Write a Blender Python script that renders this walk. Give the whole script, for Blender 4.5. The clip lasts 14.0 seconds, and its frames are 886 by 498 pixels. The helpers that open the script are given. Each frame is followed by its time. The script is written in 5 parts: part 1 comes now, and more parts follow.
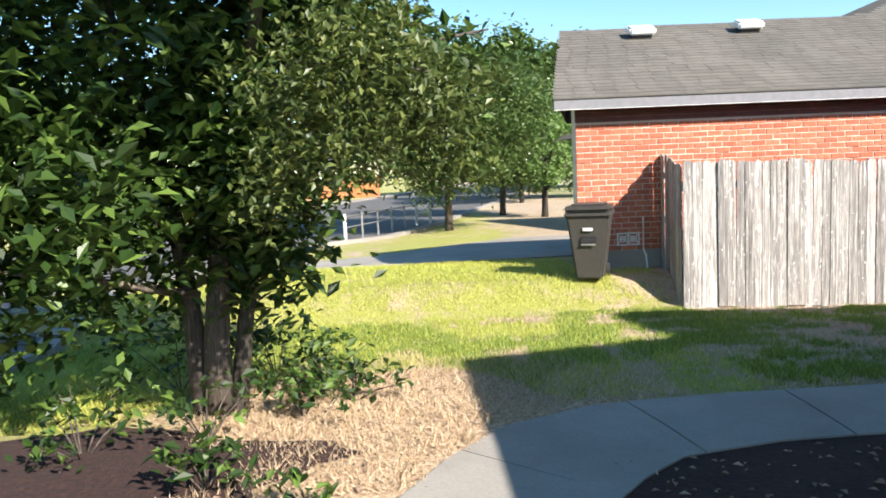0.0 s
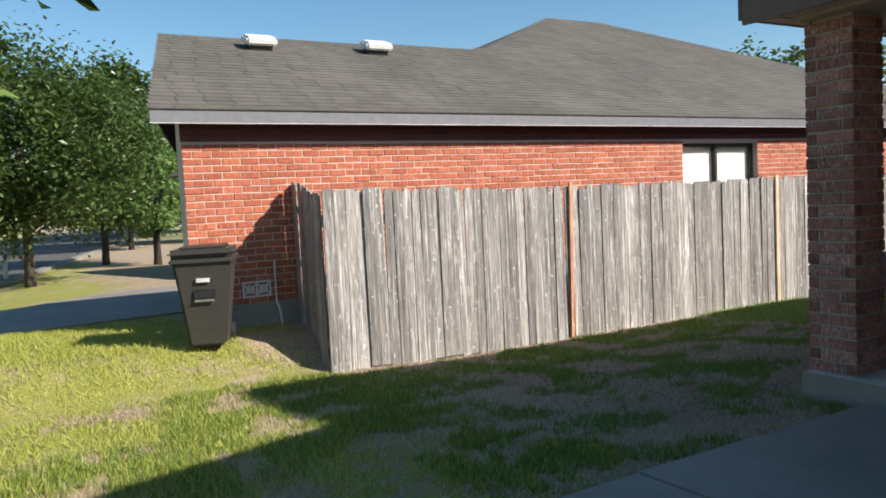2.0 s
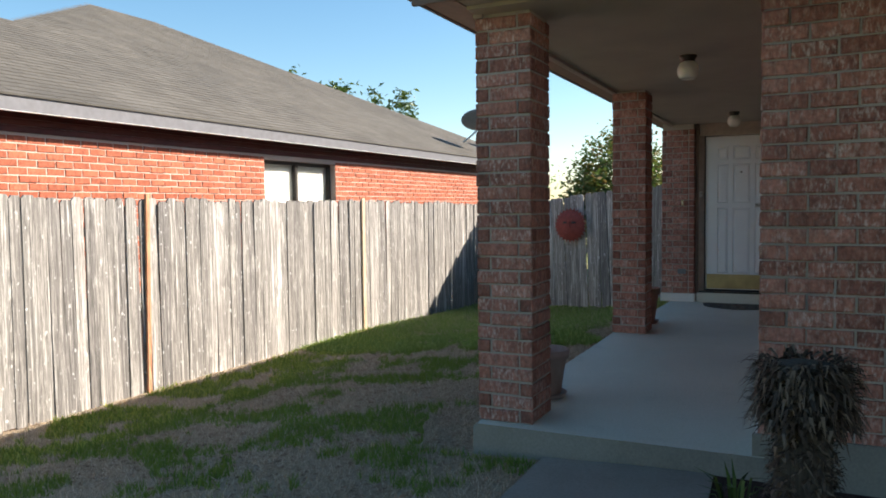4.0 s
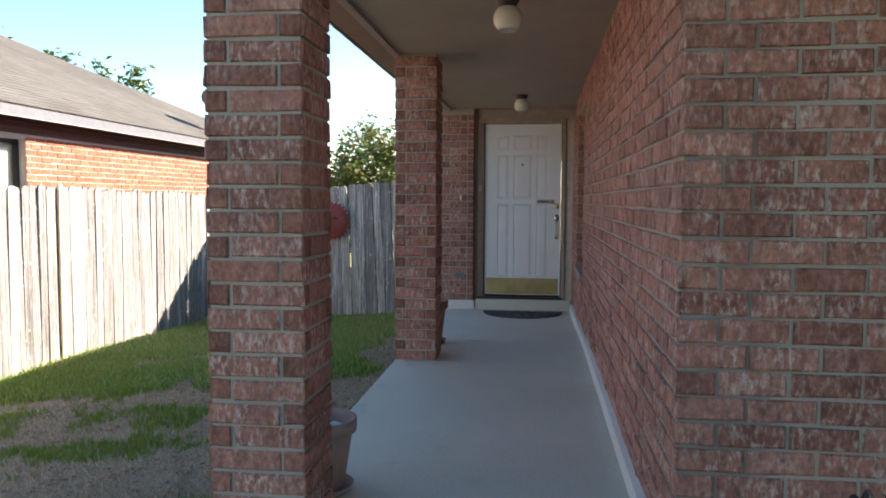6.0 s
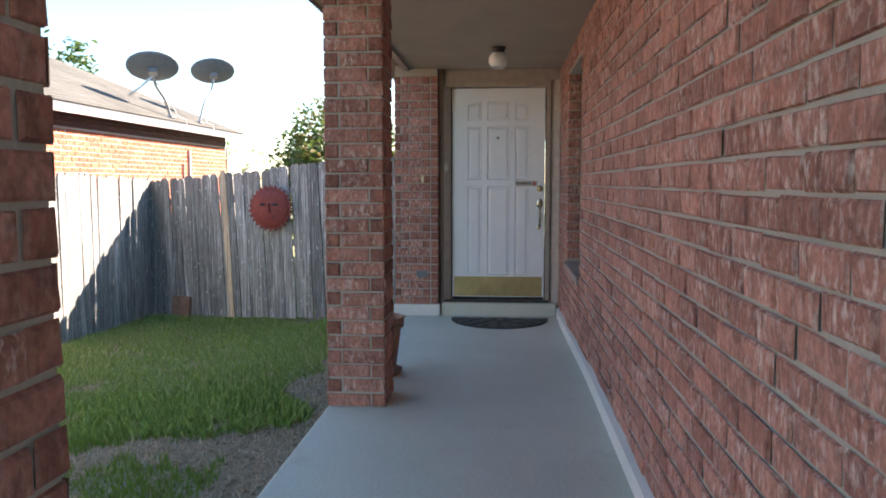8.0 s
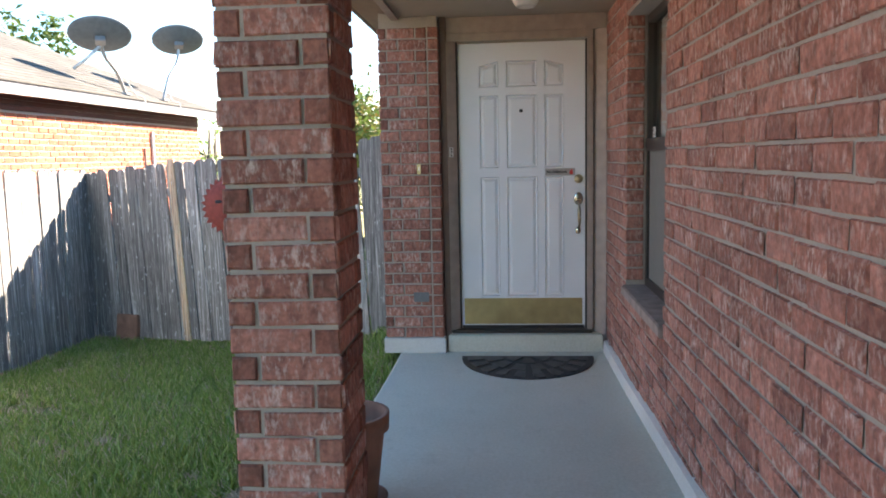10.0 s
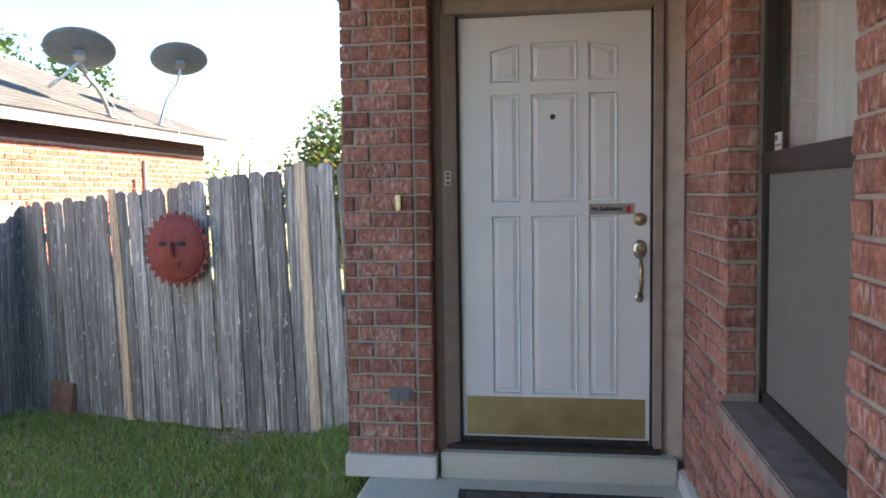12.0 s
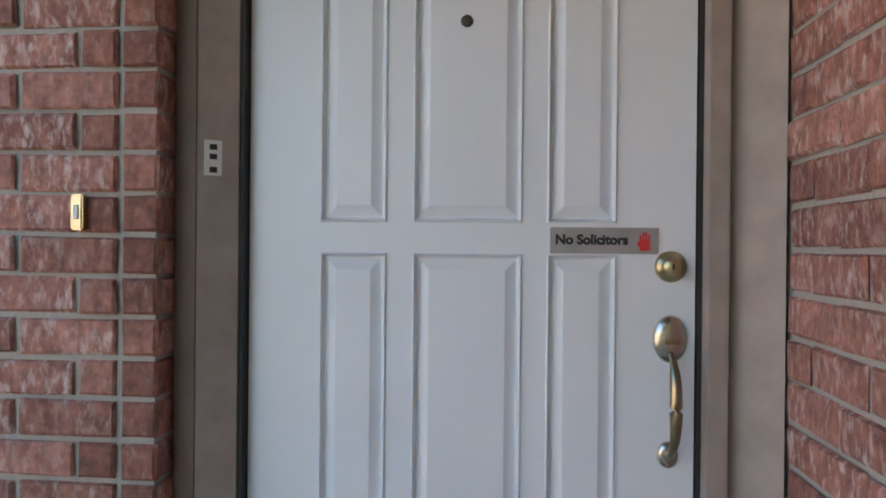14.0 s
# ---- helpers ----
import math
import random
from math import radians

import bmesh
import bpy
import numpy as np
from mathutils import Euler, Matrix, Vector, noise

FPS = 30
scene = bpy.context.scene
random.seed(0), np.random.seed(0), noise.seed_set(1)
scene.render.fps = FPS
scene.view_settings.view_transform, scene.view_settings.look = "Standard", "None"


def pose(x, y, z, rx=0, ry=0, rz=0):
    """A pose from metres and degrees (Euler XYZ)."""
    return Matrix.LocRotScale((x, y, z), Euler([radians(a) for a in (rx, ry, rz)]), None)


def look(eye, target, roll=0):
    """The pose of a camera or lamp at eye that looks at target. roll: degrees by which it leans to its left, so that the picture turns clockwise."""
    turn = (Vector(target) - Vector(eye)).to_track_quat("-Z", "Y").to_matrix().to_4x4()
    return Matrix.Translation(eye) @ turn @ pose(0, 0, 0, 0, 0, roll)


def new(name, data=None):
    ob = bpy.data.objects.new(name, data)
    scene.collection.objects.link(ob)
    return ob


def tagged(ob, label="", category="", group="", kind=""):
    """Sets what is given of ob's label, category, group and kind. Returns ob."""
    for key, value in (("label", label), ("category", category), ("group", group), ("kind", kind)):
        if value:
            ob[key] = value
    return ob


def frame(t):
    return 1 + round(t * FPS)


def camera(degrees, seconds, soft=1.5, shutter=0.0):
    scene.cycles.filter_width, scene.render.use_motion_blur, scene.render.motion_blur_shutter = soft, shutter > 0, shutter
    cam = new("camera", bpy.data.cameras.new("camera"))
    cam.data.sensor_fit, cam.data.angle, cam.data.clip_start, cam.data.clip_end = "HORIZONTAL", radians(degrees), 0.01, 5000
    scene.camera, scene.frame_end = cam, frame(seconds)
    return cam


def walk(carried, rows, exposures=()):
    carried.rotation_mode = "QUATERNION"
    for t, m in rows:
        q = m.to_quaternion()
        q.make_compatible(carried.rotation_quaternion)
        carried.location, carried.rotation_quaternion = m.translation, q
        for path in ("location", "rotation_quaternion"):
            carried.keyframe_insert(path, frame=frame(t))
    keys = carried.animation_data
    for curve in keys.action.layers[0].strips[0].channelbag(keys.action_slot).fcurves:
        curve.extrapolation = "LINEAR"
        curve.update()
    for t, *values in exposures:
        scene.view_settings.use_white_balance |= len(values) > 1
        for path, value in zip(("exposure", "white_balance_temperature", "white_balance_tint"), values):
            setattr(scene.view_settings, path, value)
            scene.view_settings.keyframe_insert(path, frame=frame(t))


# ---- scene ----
cam = camera(60.6, 14.0, soft=1.8)
# seconds, place, yaw, pitch, roll
ROWS = [
    (0, -1.446, -0.346, 1.543, -2.24, -5.83, 2.47),
    (0.5, -1.338, 0.252, 1.507, -12.49, -5.39, 2.03),
    (1, -1.179, 0.872, 1.477, -14.48, -4.68, 2.30),
    (1.5, -1.033, 1.361, 1.436, -19.07, -3.87, 2.75),
    (2, -0.875, 1.812, 1.398, -30.22, -3.83, 2.84),
    (2.2, -0.839, 1.972, 1.386, -35.22, -3.69, 3.51),
    (2.5, -0.792, 2.178, 1.364, -42.89, -3.83, 2.47),
    (3, -0.672, 2.542, 1.343, -52.45, -3.90, 2.14),
    (3.5, -0.469, 2.899, 1.333, -58.50, -3.55, 1.25),
    (4, -0.227, 3.253, 1.351, -64.27, -3.13, 0.74),
    (4.2, -0.131, 3.379, 1.354, -66.77, -3.00, 0.51),
    (6.3, 1.640, 3.925, 1.345, -84.42, -4.00, -0.12),
    (6.5, 1.800, 3.955, 1.352, -85.23, -4.18, 0.00),
    (7, 2.236, 3.980, 1.345, -86.42, -4.34, 0.25),
    (7.2, 2.395, 3.974, 1.325, -85.76, -4.00, 0.30),
    (9.3, 4.221, 4.113, 1.395, -85.81, -6.39, -0.15),
    (9.5, 4.421, 4.135, 1.409, -85.75, -6.47, 0.16),
    (10, 4.987, 4.168, 1.454, -85.29, -6.93, 1.27),
    (10.3, 5.312, 4.165, 1.458, -85.84, -6.99, 1.48),
    (10.5, 5.500, 4.156, 1.457, -86.39, -7.07, 1.05),
    (11, 5.888, 4.127, 1.461, -85.63, -6.39, 0.59),
    (11.5, 6.209, 4.142, 1.476, -83.67, -5.64, 0.69),
    (12, 6.824, 4.051, 1.410, -81.66, -4.14, 0.87),
    (12.5, 7.460, 4.042, 1.399, -82.41, -4.04, 0.79),
    (13, 7.966, 4.018, 1.394, -83.26, -4.02, 0.67),
    (13.5, 8.466, 4.005, 1.352, -83.07, -2.26, -0.21),
    (14, 8.973, 3.962, 1.313, -84.74, -0.17, -0.53),
]
# seconds, stops, kelvin, tint
EXPOSURES = [(0, 1.32, 6600, 12), (0.5, 1.0, 6600, 12), (1, 0.84, 6650, 12), (1.5, 0.68, 6650, 12), (2.6, 0.54, 6650, 12), (3.6, 0.97, 6850, 12), (4.2, 1.14, 7000, 13), (6.3, 2.06, 7100, 17), (7.2, 2.34, 7100, 17), (9.3, 2.34, 7050, 16),
             (10, 2.58, 7050, 16), (10.5, 2.70, 7050, 16), (11, 3.0, 7100, 17), (12, 2.51, 7050, 17), (12.5, 2.29, 7000, 17), (13, 2.36, 7000, 17), (13.5, 2.62, 7000, 16), (14, 2.87, 7100, 16)]
walk(cam, [(t, pose(x, y, z, 90 + pitch, roll, yaw)) for t, x, y, z, yaw, pitch, roll in ROWS], EXPOSURES)

# ---- daylight ----
SUN_FROM = Vector((0.90, -1.15, 1.0)).normalized()
world = bpy.data.worlds.new("sky")
scene.world = world
world.use_nodes = True
wn = world.node_tree.nodes
sky = wn.new("ShaderNodeTexSky")
sky.sky_type, sky.sun_disc = "NISHITA", False
sky.air_density, sky.dust_density, sky.ozone_density = 1.0, 0.3, 2.2
sky.sun_elevation = math.asin(SUN_FROM.z)
sky.sun_rotation = math.atan2(SUN_FROM.x, SUN_FROM.y)
blue = wn.new("ShaderNodeHueSaturation")
blue.inputs["Hue"].default_value, blue.inputs["Saturation"].default_value, blue.inputs["Value"].default_value = 0.491, 1.20, 1.23
world.node_tree.links.new(sky.outputs[0], blue.inputs["Color"])
world.node_tree.links.new(blue.outputs[0], wn["Background"].inputs[0])
wn["Background"].inputs[1].default_value = 0.08
sun = new("sun", bpy.data.lights.new("sun", "SUN"))
sun.data.energy, sun.data.angle, sun.data.color = 5.0, radians(0.6), (1.0, 0.94, 0.84)
sun.matrix_world = look(SUN_FROM * 60, (0, 0, 0))


# ---- materials ----
class Mat:
    """A small builder of node materials."""

    def __init__(self, name, rough=0.8, metal=0.0):
        self.m = bpy.data.materials.new(name)
        self.m.use_nodes = True
        self.t = self.m.node_tree
        self.b = self.t.nodes["Principled BSDF"]
        self.b.inputs["Roughness"].default_value = rough
        self.b.inputs["Metallic"].default_value = metal

    def node(self, kind, **settings):
        n = self.t.nodes.new(kind)
        for key, value in settings.items():
            n.inputs[key.replace("_", " ")].default_value = value
        return n

    def link(self, a, b):
        self.t.links.new(a, b)

    def place(self, sx=1.0, sy=1.0, sz=1.0):
        """World position, scaled along each axis."""
        g = self.node("ShaderNodeNewGeometry")
        v = self.node("ShaderNodeVectorMath")
        v.operation = "MULTIPLY"
        v.inputs[1].default_value = (sx, sy, sz)
        self.link(g.outputs["Position"], v.inputs[0])
        return v.outputs[0]

    def noise(self, scale, detail=3.0, rough=0.55, where=None):
        n = self.node("ShaderNodeTexNoise", Scale=scale, Detail=detail, Roughness=rough)
        self.link(where or self.place(), n.inputs["Vector"])
        return n.outputs["Fac"]

    def ramp(self, fac, stops):
        r = self.node("ShaderNodeValToRGB")
        e = r.color_ramp.elements
        while len(e) < len(stops):
            e.new(0.5)
        for k, (at, c) in zip(e, stops):
            k.position = at
            k.color = (*c, 1) if len(c) == 3 else c
        self.link(fac, r.inputs[0])
        return r.outputs[0]

    def mix(self, fac, a, b, mode="MIX"):
        n = self.t.nodes.new("ShaderNodeMix")
        n.data_type, n.blend_type = "RGBA", mode
        for value, slot in ((fac, 0), (a, 6), (b, 7)):
            if isinstance(value, (int, float)):
                n.inputs[slot].default_value = value
            elif isinstance(value, tuple):
                n.inputs[slot].default_value = (*value, 1)
            else:
                self.link(value, n.inputs[slot])
        return n.outputs[2]

    def math(self, op, a, b=0.0):
        n = self.node("ShaderNodeMath")
        n.operation = op
        for i, value in enumerate((a, b)):
            if isinstance(value, (int, float)):
                n.inputs[i].default_value = value
            else:
                self.link(value, n.inputs[i])
        return n.outputs[0]

    def each(self):
        """A number of its own for every piece, whether an object or an island of a joined mesh."""
        o = self.node("ShaderNodeObjectInfo").outputs["Random"]
        g = self.node("ShaderNodeNewGeometry").outputs["Random Per Island"]
        return self.math("FRACT", self.math("ADD", o, g))

    def colour(self, c):
        if isinstance(c, tuple):
            self.b.inputs["Base Color"].default_value = (*c, 1)
        else:
            self.link(c, self.b.inputs["Base Color"])
        return self

    def bump(self, height, strength=0.4, distance=0.01):
        n = self.node("ShaderNodeBump", Strength=strength, Distance=distance)
        self.link(height, n.inputs["Height"])
        self.link(n.outputs[0], self.b.inputs["Normal"])
        return self

    def rough(self, value):
        self.link(value, self.b.inputs["Roughness"])
        return self


def plain(name, c, rough=0.6, metal=0.0, wear=0.12, scale=14.0):
    """Paint, plastic or metal with a faint mottling and fine relief."""
    k = Mat(name, rough, metal)
    n = k.noise(scale)
    dark = tuple(v * (1 - wear) for v in c)
    light = tuple(min(1, v * (1 + wear)) for v in c)
    k.colour(k.ramp(n, [(0.3, dark), (0.7, light)]))
    k.bump(k.noise(scale * 9), 0.12, 0.003)
    return k.m


def brick_material(name, deep, mid, pale, chalk, chalk_amount):
    k = Mat(name, 0.85)
    base = k.ramp(k.each(), [(0.0, deep), (0.5, mid), (1.0, pale)])
    grain = k.noise(60, 4)
    base = k.mix(0.6, base, k.ramp(grain, [(0.3, (0.3, 0.3, 0.3)), (0.7, (0.72, 0.72, 0.72))]), "OVERLAY")
    base = k.mix(0.6, base, k.ramp(k.noise(24, 3, 0.6, k.place(1.2, 1.2, 0.7)), [(0.32, (0.22, 0.22, 0.22)), (0.6, (0.62, 0.62, 0.62))]), "OVERLAY")
    streak = k.noise(46, 4, 0.68, k.place(1.25, 1.25, 0.55))
    patchy = k.math("MULTIPLY", k.ramp(k.noise(9, 2, 0.5), [(0.36, (0.3, 0.3, 0.3)), (0.60, (1, 1, 1))]), k.ramp(k.math("FRACT", k.math("MULTIPLY", k.each(), 7.3)), [(0.05, (0.35, 0.35, 0.35)), (0.5, (1, 1, 1))]))
    base = k.mix(k.math("MULTIPLY", patchy, k.ramp(streak, [(0.56 - chalk_amount * 0.09, (0, 0, 0)), (0.66, (chalk_amount * 0.82,) * 3)])), base, chalk)
    pits = k.noise(16, 2, 0.5)
    base = k.mix(k.ramp(pits, [(0.24, (0.6, 0.6, 0.6)), (0.36, (0, 0, 0))]), base, tuple(v * 0.45 for v in deep))
    k.colour(base).bump(k.mix(0.5, grain, streak), 0.7, 0.004)
    return k.m


BRICK = brick_material("red_brown_brick", (0.245, 0.098, 0.072), (0.335, 0.139, 0.103), (0.410, 0.182, 0.138), (0.72, 0.60, 0.54), 0.88)
NBRICK = brick_material("orange_brick", (0.38, 0.105, 0.056), (0.46, 0.13, 0.07), (0.52, 0.165, 0.09), (0.6, 0.36, 0.24), 0.15)
BRICK_END = brick_material("plain_brick_ends", (0.21, 0.082, 0.058), (0.285, 0.112, 0.080), (0.34, 0.145, 0.105), (0.6, 0.5, 0.45), 0.35)


def mortar_material(name, c):
    k = Mat(name, 0.95)
    n = k.noise(90, 4)
    k.colour(k.mix(k.noise(3), k.ramp(n, [(0.3, tuple(v * 0.75 for v in c)), (0.7, c)]), tuple(v * 0.8 for v in c)))
    k.bump(n, 0.6, 0.004)
    return k.m


MORTAR = mortar_material("grey_mortar", (0.46, 0.415, 0.36))
NMORTAR = mortar_material("pale_mortar", (0.70, 0.58, 0.49))


def wood_material(name, dark, mid, light):
    """Weathered boards: grain along z, one tone for each board."""
    k = Mat(name, 0.9)
    grain = k.noise(10, 5, 0.7, k.place(5.5, 5.5, 0.12))
    fine = k.noise(30, 3, 0.6, k.place(5, 5, 0.25))
    c = k.ramp(grain, [(0.30, dark), (0.43, tuple(v * 0.78 for v in mid)), (0.56, tuple(v * 1.2 for v in mid)), (0.69, light)])
    c = k.mix(0.6, c, k.ramp(fine, [(0.34, (0.2, 0.2, 0.2)), (0.66, (0.8, 0.8, 0.8))]), "OVERLAY")
    peel = k.noise(7, 5, 0.78, k.place(2.4, 2.4, 0.32))
    c = k.mix(k.ramp(peel, [(0.58, (0, 0, 0)), (0.65, (0.7, 0.7, 0.7))]), c, light)
    c = k.mix(0.6, c, k.ramp(k.each(), [(0, (0.25, 0.245, 0.25)), (0.45, (0.48, 0.47, 0.455)), (0.75, (0.62, 0.61, 0.59)), (1, (0.92, 0.90, 0.88))]), "OVERLAY")
    weather = k.noise(1.6, 4, 0.6, k.place(2.5, 2.5, 0.8))
    c = k.mix(k.ramp(weather, [(0.5, (0, 0, 0)), (0.72, (0.45, 0.45, 0.45))]), c, tuple(v * 0.7 for v in mid))
    knots = k.noise(27, 1, 0.4, k.place(1.3, 1.3, 0.7))
    c = k.mix(k.ramp(knots, [(0.70, (0, 0, 0)), (0.74, (0.6, 0.6, 0.6))]), c, tuple(min(0.8, v * 1.35) for v in light))
    k.colour(c).bump(k.mix(0.5, grain, fine), 0.6, 0.006)
    return k.m


WOOD = wood_material("weathered_wood", (0.08, 0.072, 0.066), (0.265, 0.25, 0.238), (0.72, 0.70, 0.67))
FRESHWOOD = wood_material("pale_new_wood", (0.60, 0.47, 0.34), (0.74, 0.60, 0.45), (0.82, 0.69, 0.54))
RUSTWOOD = wood_material("brown_stained_wood", (0.24, 0.11, 0.06), (0.42, 0.20, 0.115), (0.50, 0.30, 0.19))


def shingle_material():
    k = Mat("grey_shingles", 0.95)
    c = k.ramp(k.each(), [(0, (0.100, 0.090, 0.077)), (0.5, (0.115, 0.104, 0.089)), (1, (0.130, 0.118, 0.102))])
    c = k.mix(k.ramp(k.noise(0.5, 5, 0.65), [(0.4, (0, 0, 0)), (0.65, (0.65, 0.65, 0.65))]), c, (0.075, 0.069, 0.061))
    c = k.mix(k.ramp(k.noise(1.3, 5, 0.7, k.place(1, 0.5, 0.5)), [(0.5, (0, 0, 0)), (0.7, (0.5, 0.5, 0.5))]), c, (0.165, 0.152, 0.135))
    c = k.mix(0.5, c, k.ramp(k.noise(120, 3), [(0.3, (0.3, 0.3, 0.3)), (0.7, (0.7, 0.7, 0.7))]), "OVERLAY")
    k.colour(c).bump(k.noise(140, 2), 0.5, 0.004)
    return k.m


SHINGLE = shingle_material()


def concrete_material(name, c, stain):
    k = Mat(name, 0.85)
    big = k.noise(0.9, 4, 0.6)
    fine = k.noise(70, 4, 0.6)
    a = k.ramp(big, [(0.3, tuple(v * stain for v in c)), (0.65, c)])
    a = k.mix(0.35, a, k.ramp(fine, [(0.3, (0.35, 0.35, 0.35)), (0.7, (0.68, 0.68, 0.68))]), "OVERLAY")
    a = k.mix(k.ramp(k.noise(5, 3), [(0.62, (0, 0, 0)), (0.75, (0.25, 0.25, 0.25))]), a, tuple(v * 0.55 for v in c))
    k.colour(a).bump(fine, 0.3, 0.003)
    return k.m


CONCRETE = concrete_material("pale_concrete", (0.315, 0.29, 0.255), 0.70)
PORCH = concrete_material("grey_painted_concrete", (0.61, 0.605, 0.51), 0.86)
BASEPAINT = concrete_material("white_painted_foundation", (0.68, 0.68, 0.65), 0.88)
# darker concrete for the slab's sides, with their shade put into the colour
DARKEDGE = concrete_material("bare_concrete_edge", (0.27, 0.26, 0.23), 0.6)
ASPHALT = concrete_material("asphalt", (0.11, 0.105, 0.10), 0.8)


def lawn_material():
    k = Mat("patchy_lawn", 1.0)
    big = k.noise(0.55, 4, 0.6)
    mid = k.noise(2.6, 4, 0.65)
    fine = k.noise(45, 4, 0.7)
    lush = k.ramp(fine, [(0.3, (0.09, 0.11, 0.035)), (0.7, (0.27, 0.30, 0.11))])
    # brighter yellow ground towards -x, with the sun's brightness put into the colour
    yellow = k.ramp(fine, [(0.3, (0.16, 0.17, 0.035)), (0.7, (0.46, 0.46, 0.11))])
    dry = k.ramp(fine, [(0.3, (0.26, 0.185, 0.13)), (0.7, (0.60, 0.465, 0.34))])
    sep = k.node("ShaderNodeSeparateXYZ")
    k.link(k.place(), sep.inputs[0])
    run = k.math("MULTIPLY", k.math("ADD", sep.outputs[0], k.math("MULTIPLY", mid, 1.2)), 0.0625)
    green = k.mix(k.ramp(run, [(0.10, (0, 0, 0)), (0.22, (1, 1, 1))]), yellow, lush)
    worn = k.ramp(run, [(0.10, (0, 0, 0)), (0.20, (0.20, 0.20, 0.20)), (0.47, (0.20, 0.20, 0.20)), (0.56, (0.03, 0.03, 0.03)), (0.9, (0.03, 0.03, 0.03))])
    patch = k.ramp(k.math("ADD", k.mix(0.5, big, mid), worn), [(0.49, (0, 0, 0)), (0.61, (0.9, 0.9, 0.9))])
    c = k.mix(patch, green, dry)
    # bare ground with dead leaves round the tree and along the walk
    g = k.node("ShaderNodeVectorMath")
    g.operation = "DISTANCE"
    k.link(k.place(1, 1, 0), g.inputs[0])
    g.inputs[1].default_value = (-1.55, 4.25, 0)
    near = k.math("ADD", g.outputs["Value"], k.math("MULTIPLY", mid, 1.6))
    bare = k.ramp(k.math("MULTIPLY", near, 0.25), [(0.55, (1, 1, 1)), (0.74, (0, 0, 0))])
    litter = k.ramp(k.noise(26, 4, 0.7), [(0.3, (0.20, 0.11, 0.065)), (0.5, (0.50, 0.35, 0.22)), (0.72, (0.78, 0.64, 0.46))])
    c = k.mix(bare, c, litter)
    k.colour(c).bump(fine, 0.9, 0.03)
    return k.m


LAWN = lawn_material()


def mulch_material():
    k = Mat("dark_mulch", 1.0)
    n = k.noise(32, 4, 0.7)
    k.colour(k.ramp(n, [(0.3, (0.015, 0.006, 0.005)), (0.6, (0.045, 0.017, 0.013)), (0.8, (0.13, 0.05, 0.037))]))
    k.bump(n, 1.0, 0.03)
    return k.m


MULCH = mulch_material()


def leaf_material(name, a, b, c, gloss=0.45):
    k = Mat(name, gloss)
    n = k.each()
    k.colour(k.mix(k.noise(1.4), k.ramp(n, [(0, a), (0.55, b), (1, c)]), b))
    k.b.inputs["Transmission Weight"].default_value = 0.0
    t = k.node("ShaderNodeBsdfTranslucent")
    k.link(k.b.inputs["Base Color"].links[0].from_socket, t.inputs[0])
    m = k.node("ShaderNodeMixShader", Fac=0.32)
    k.link(k.b.outputs[0], m.inputs[1])
    k.link(t.outputs[0], m.inputs[2])
    k.link(m.outputs[0], k.t.nodes["Material Output"].inputs[0])
    return k.m


LEAF = leaf_material("broad_green_leaves", (0.012, 0.027, 0.006), (0.030, 0.066, 0.012), (0.26, 0.40, 0.08))
# lighter copy of the near tree's leaves, with sunlight put into the colour
SUNLEAF = leaf_material("olive_green_leaves", (0.026, 0.044, 0.010), (0.070, 0.102, 0.022), (0.28, 0.31, 0.09))
FARLEAF = leaf_material("dark_green_leaves", (0.028, 0.058, 0.014), (0.072, 0.125, 0.030), (0.22, 0.28, 0.085), 0.35)
BRIGHTLEAF = leaf_material("light_green_leaves", (0.12, 0.2, 0.05), (0.2, 0.32, 0.09), (0.3, 0.42, 0.15))
REDLEAF = leaf_material("green_leaves_with_red_tips", (0.06, 0.1, 0.025), (0.11, 0.17, 0.04), (0.40, 0.17, 0.07))
GRASS = leaf_material("grass_blades", (0.085, 0.155, 0.022), (0.18, 0.27, 0.04), (0.40, 0.42, 0.11), 0.6)
# brighter yellow-green copy of the grass: sunlight is part of its colour
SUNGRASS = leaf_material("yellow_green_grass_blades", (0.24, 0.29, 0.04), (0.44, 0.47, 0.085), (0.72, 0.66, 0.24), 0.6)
STRAW = leaf_material("straw_grass_blades", (0.26, 0.16, 0.09), (0.58, 0.44, 0.28), (0.85, 0.74, 0.55), 0.7)
LUSH = leaf_material("lush_grass_blades", (0.06, 0.125, 0.022), (0.25, 0.37, 0.08), (0.66, 0.68, 0.30), 0.5)
DRYGRASS = leaf_material("dry_grass_blades", (0.27, 0.195, 0.135), (0.56, 0.43, 0.31), (0.85, 0.72, 0.55), 0.7)
DRYLEAF = leaf_material("dry_leaves", (0.13, 0.08, 0.05), (0.38, 0.26, 0.18), (0.74, 0.61, 0.47), 0.7)
DEADSTRAP = leaf_material("dead_strap_leaves", (0.030, 0.020, 0.015), (0.085, 0.058, 0.042), (0.46, 0.37, 0.28), 0.6)
BARK = wood_material("grey_bark", (0.03, 0.026, 0.022), (0.075, 0.062, 0.05), (0.14, 0.12, 0.10))

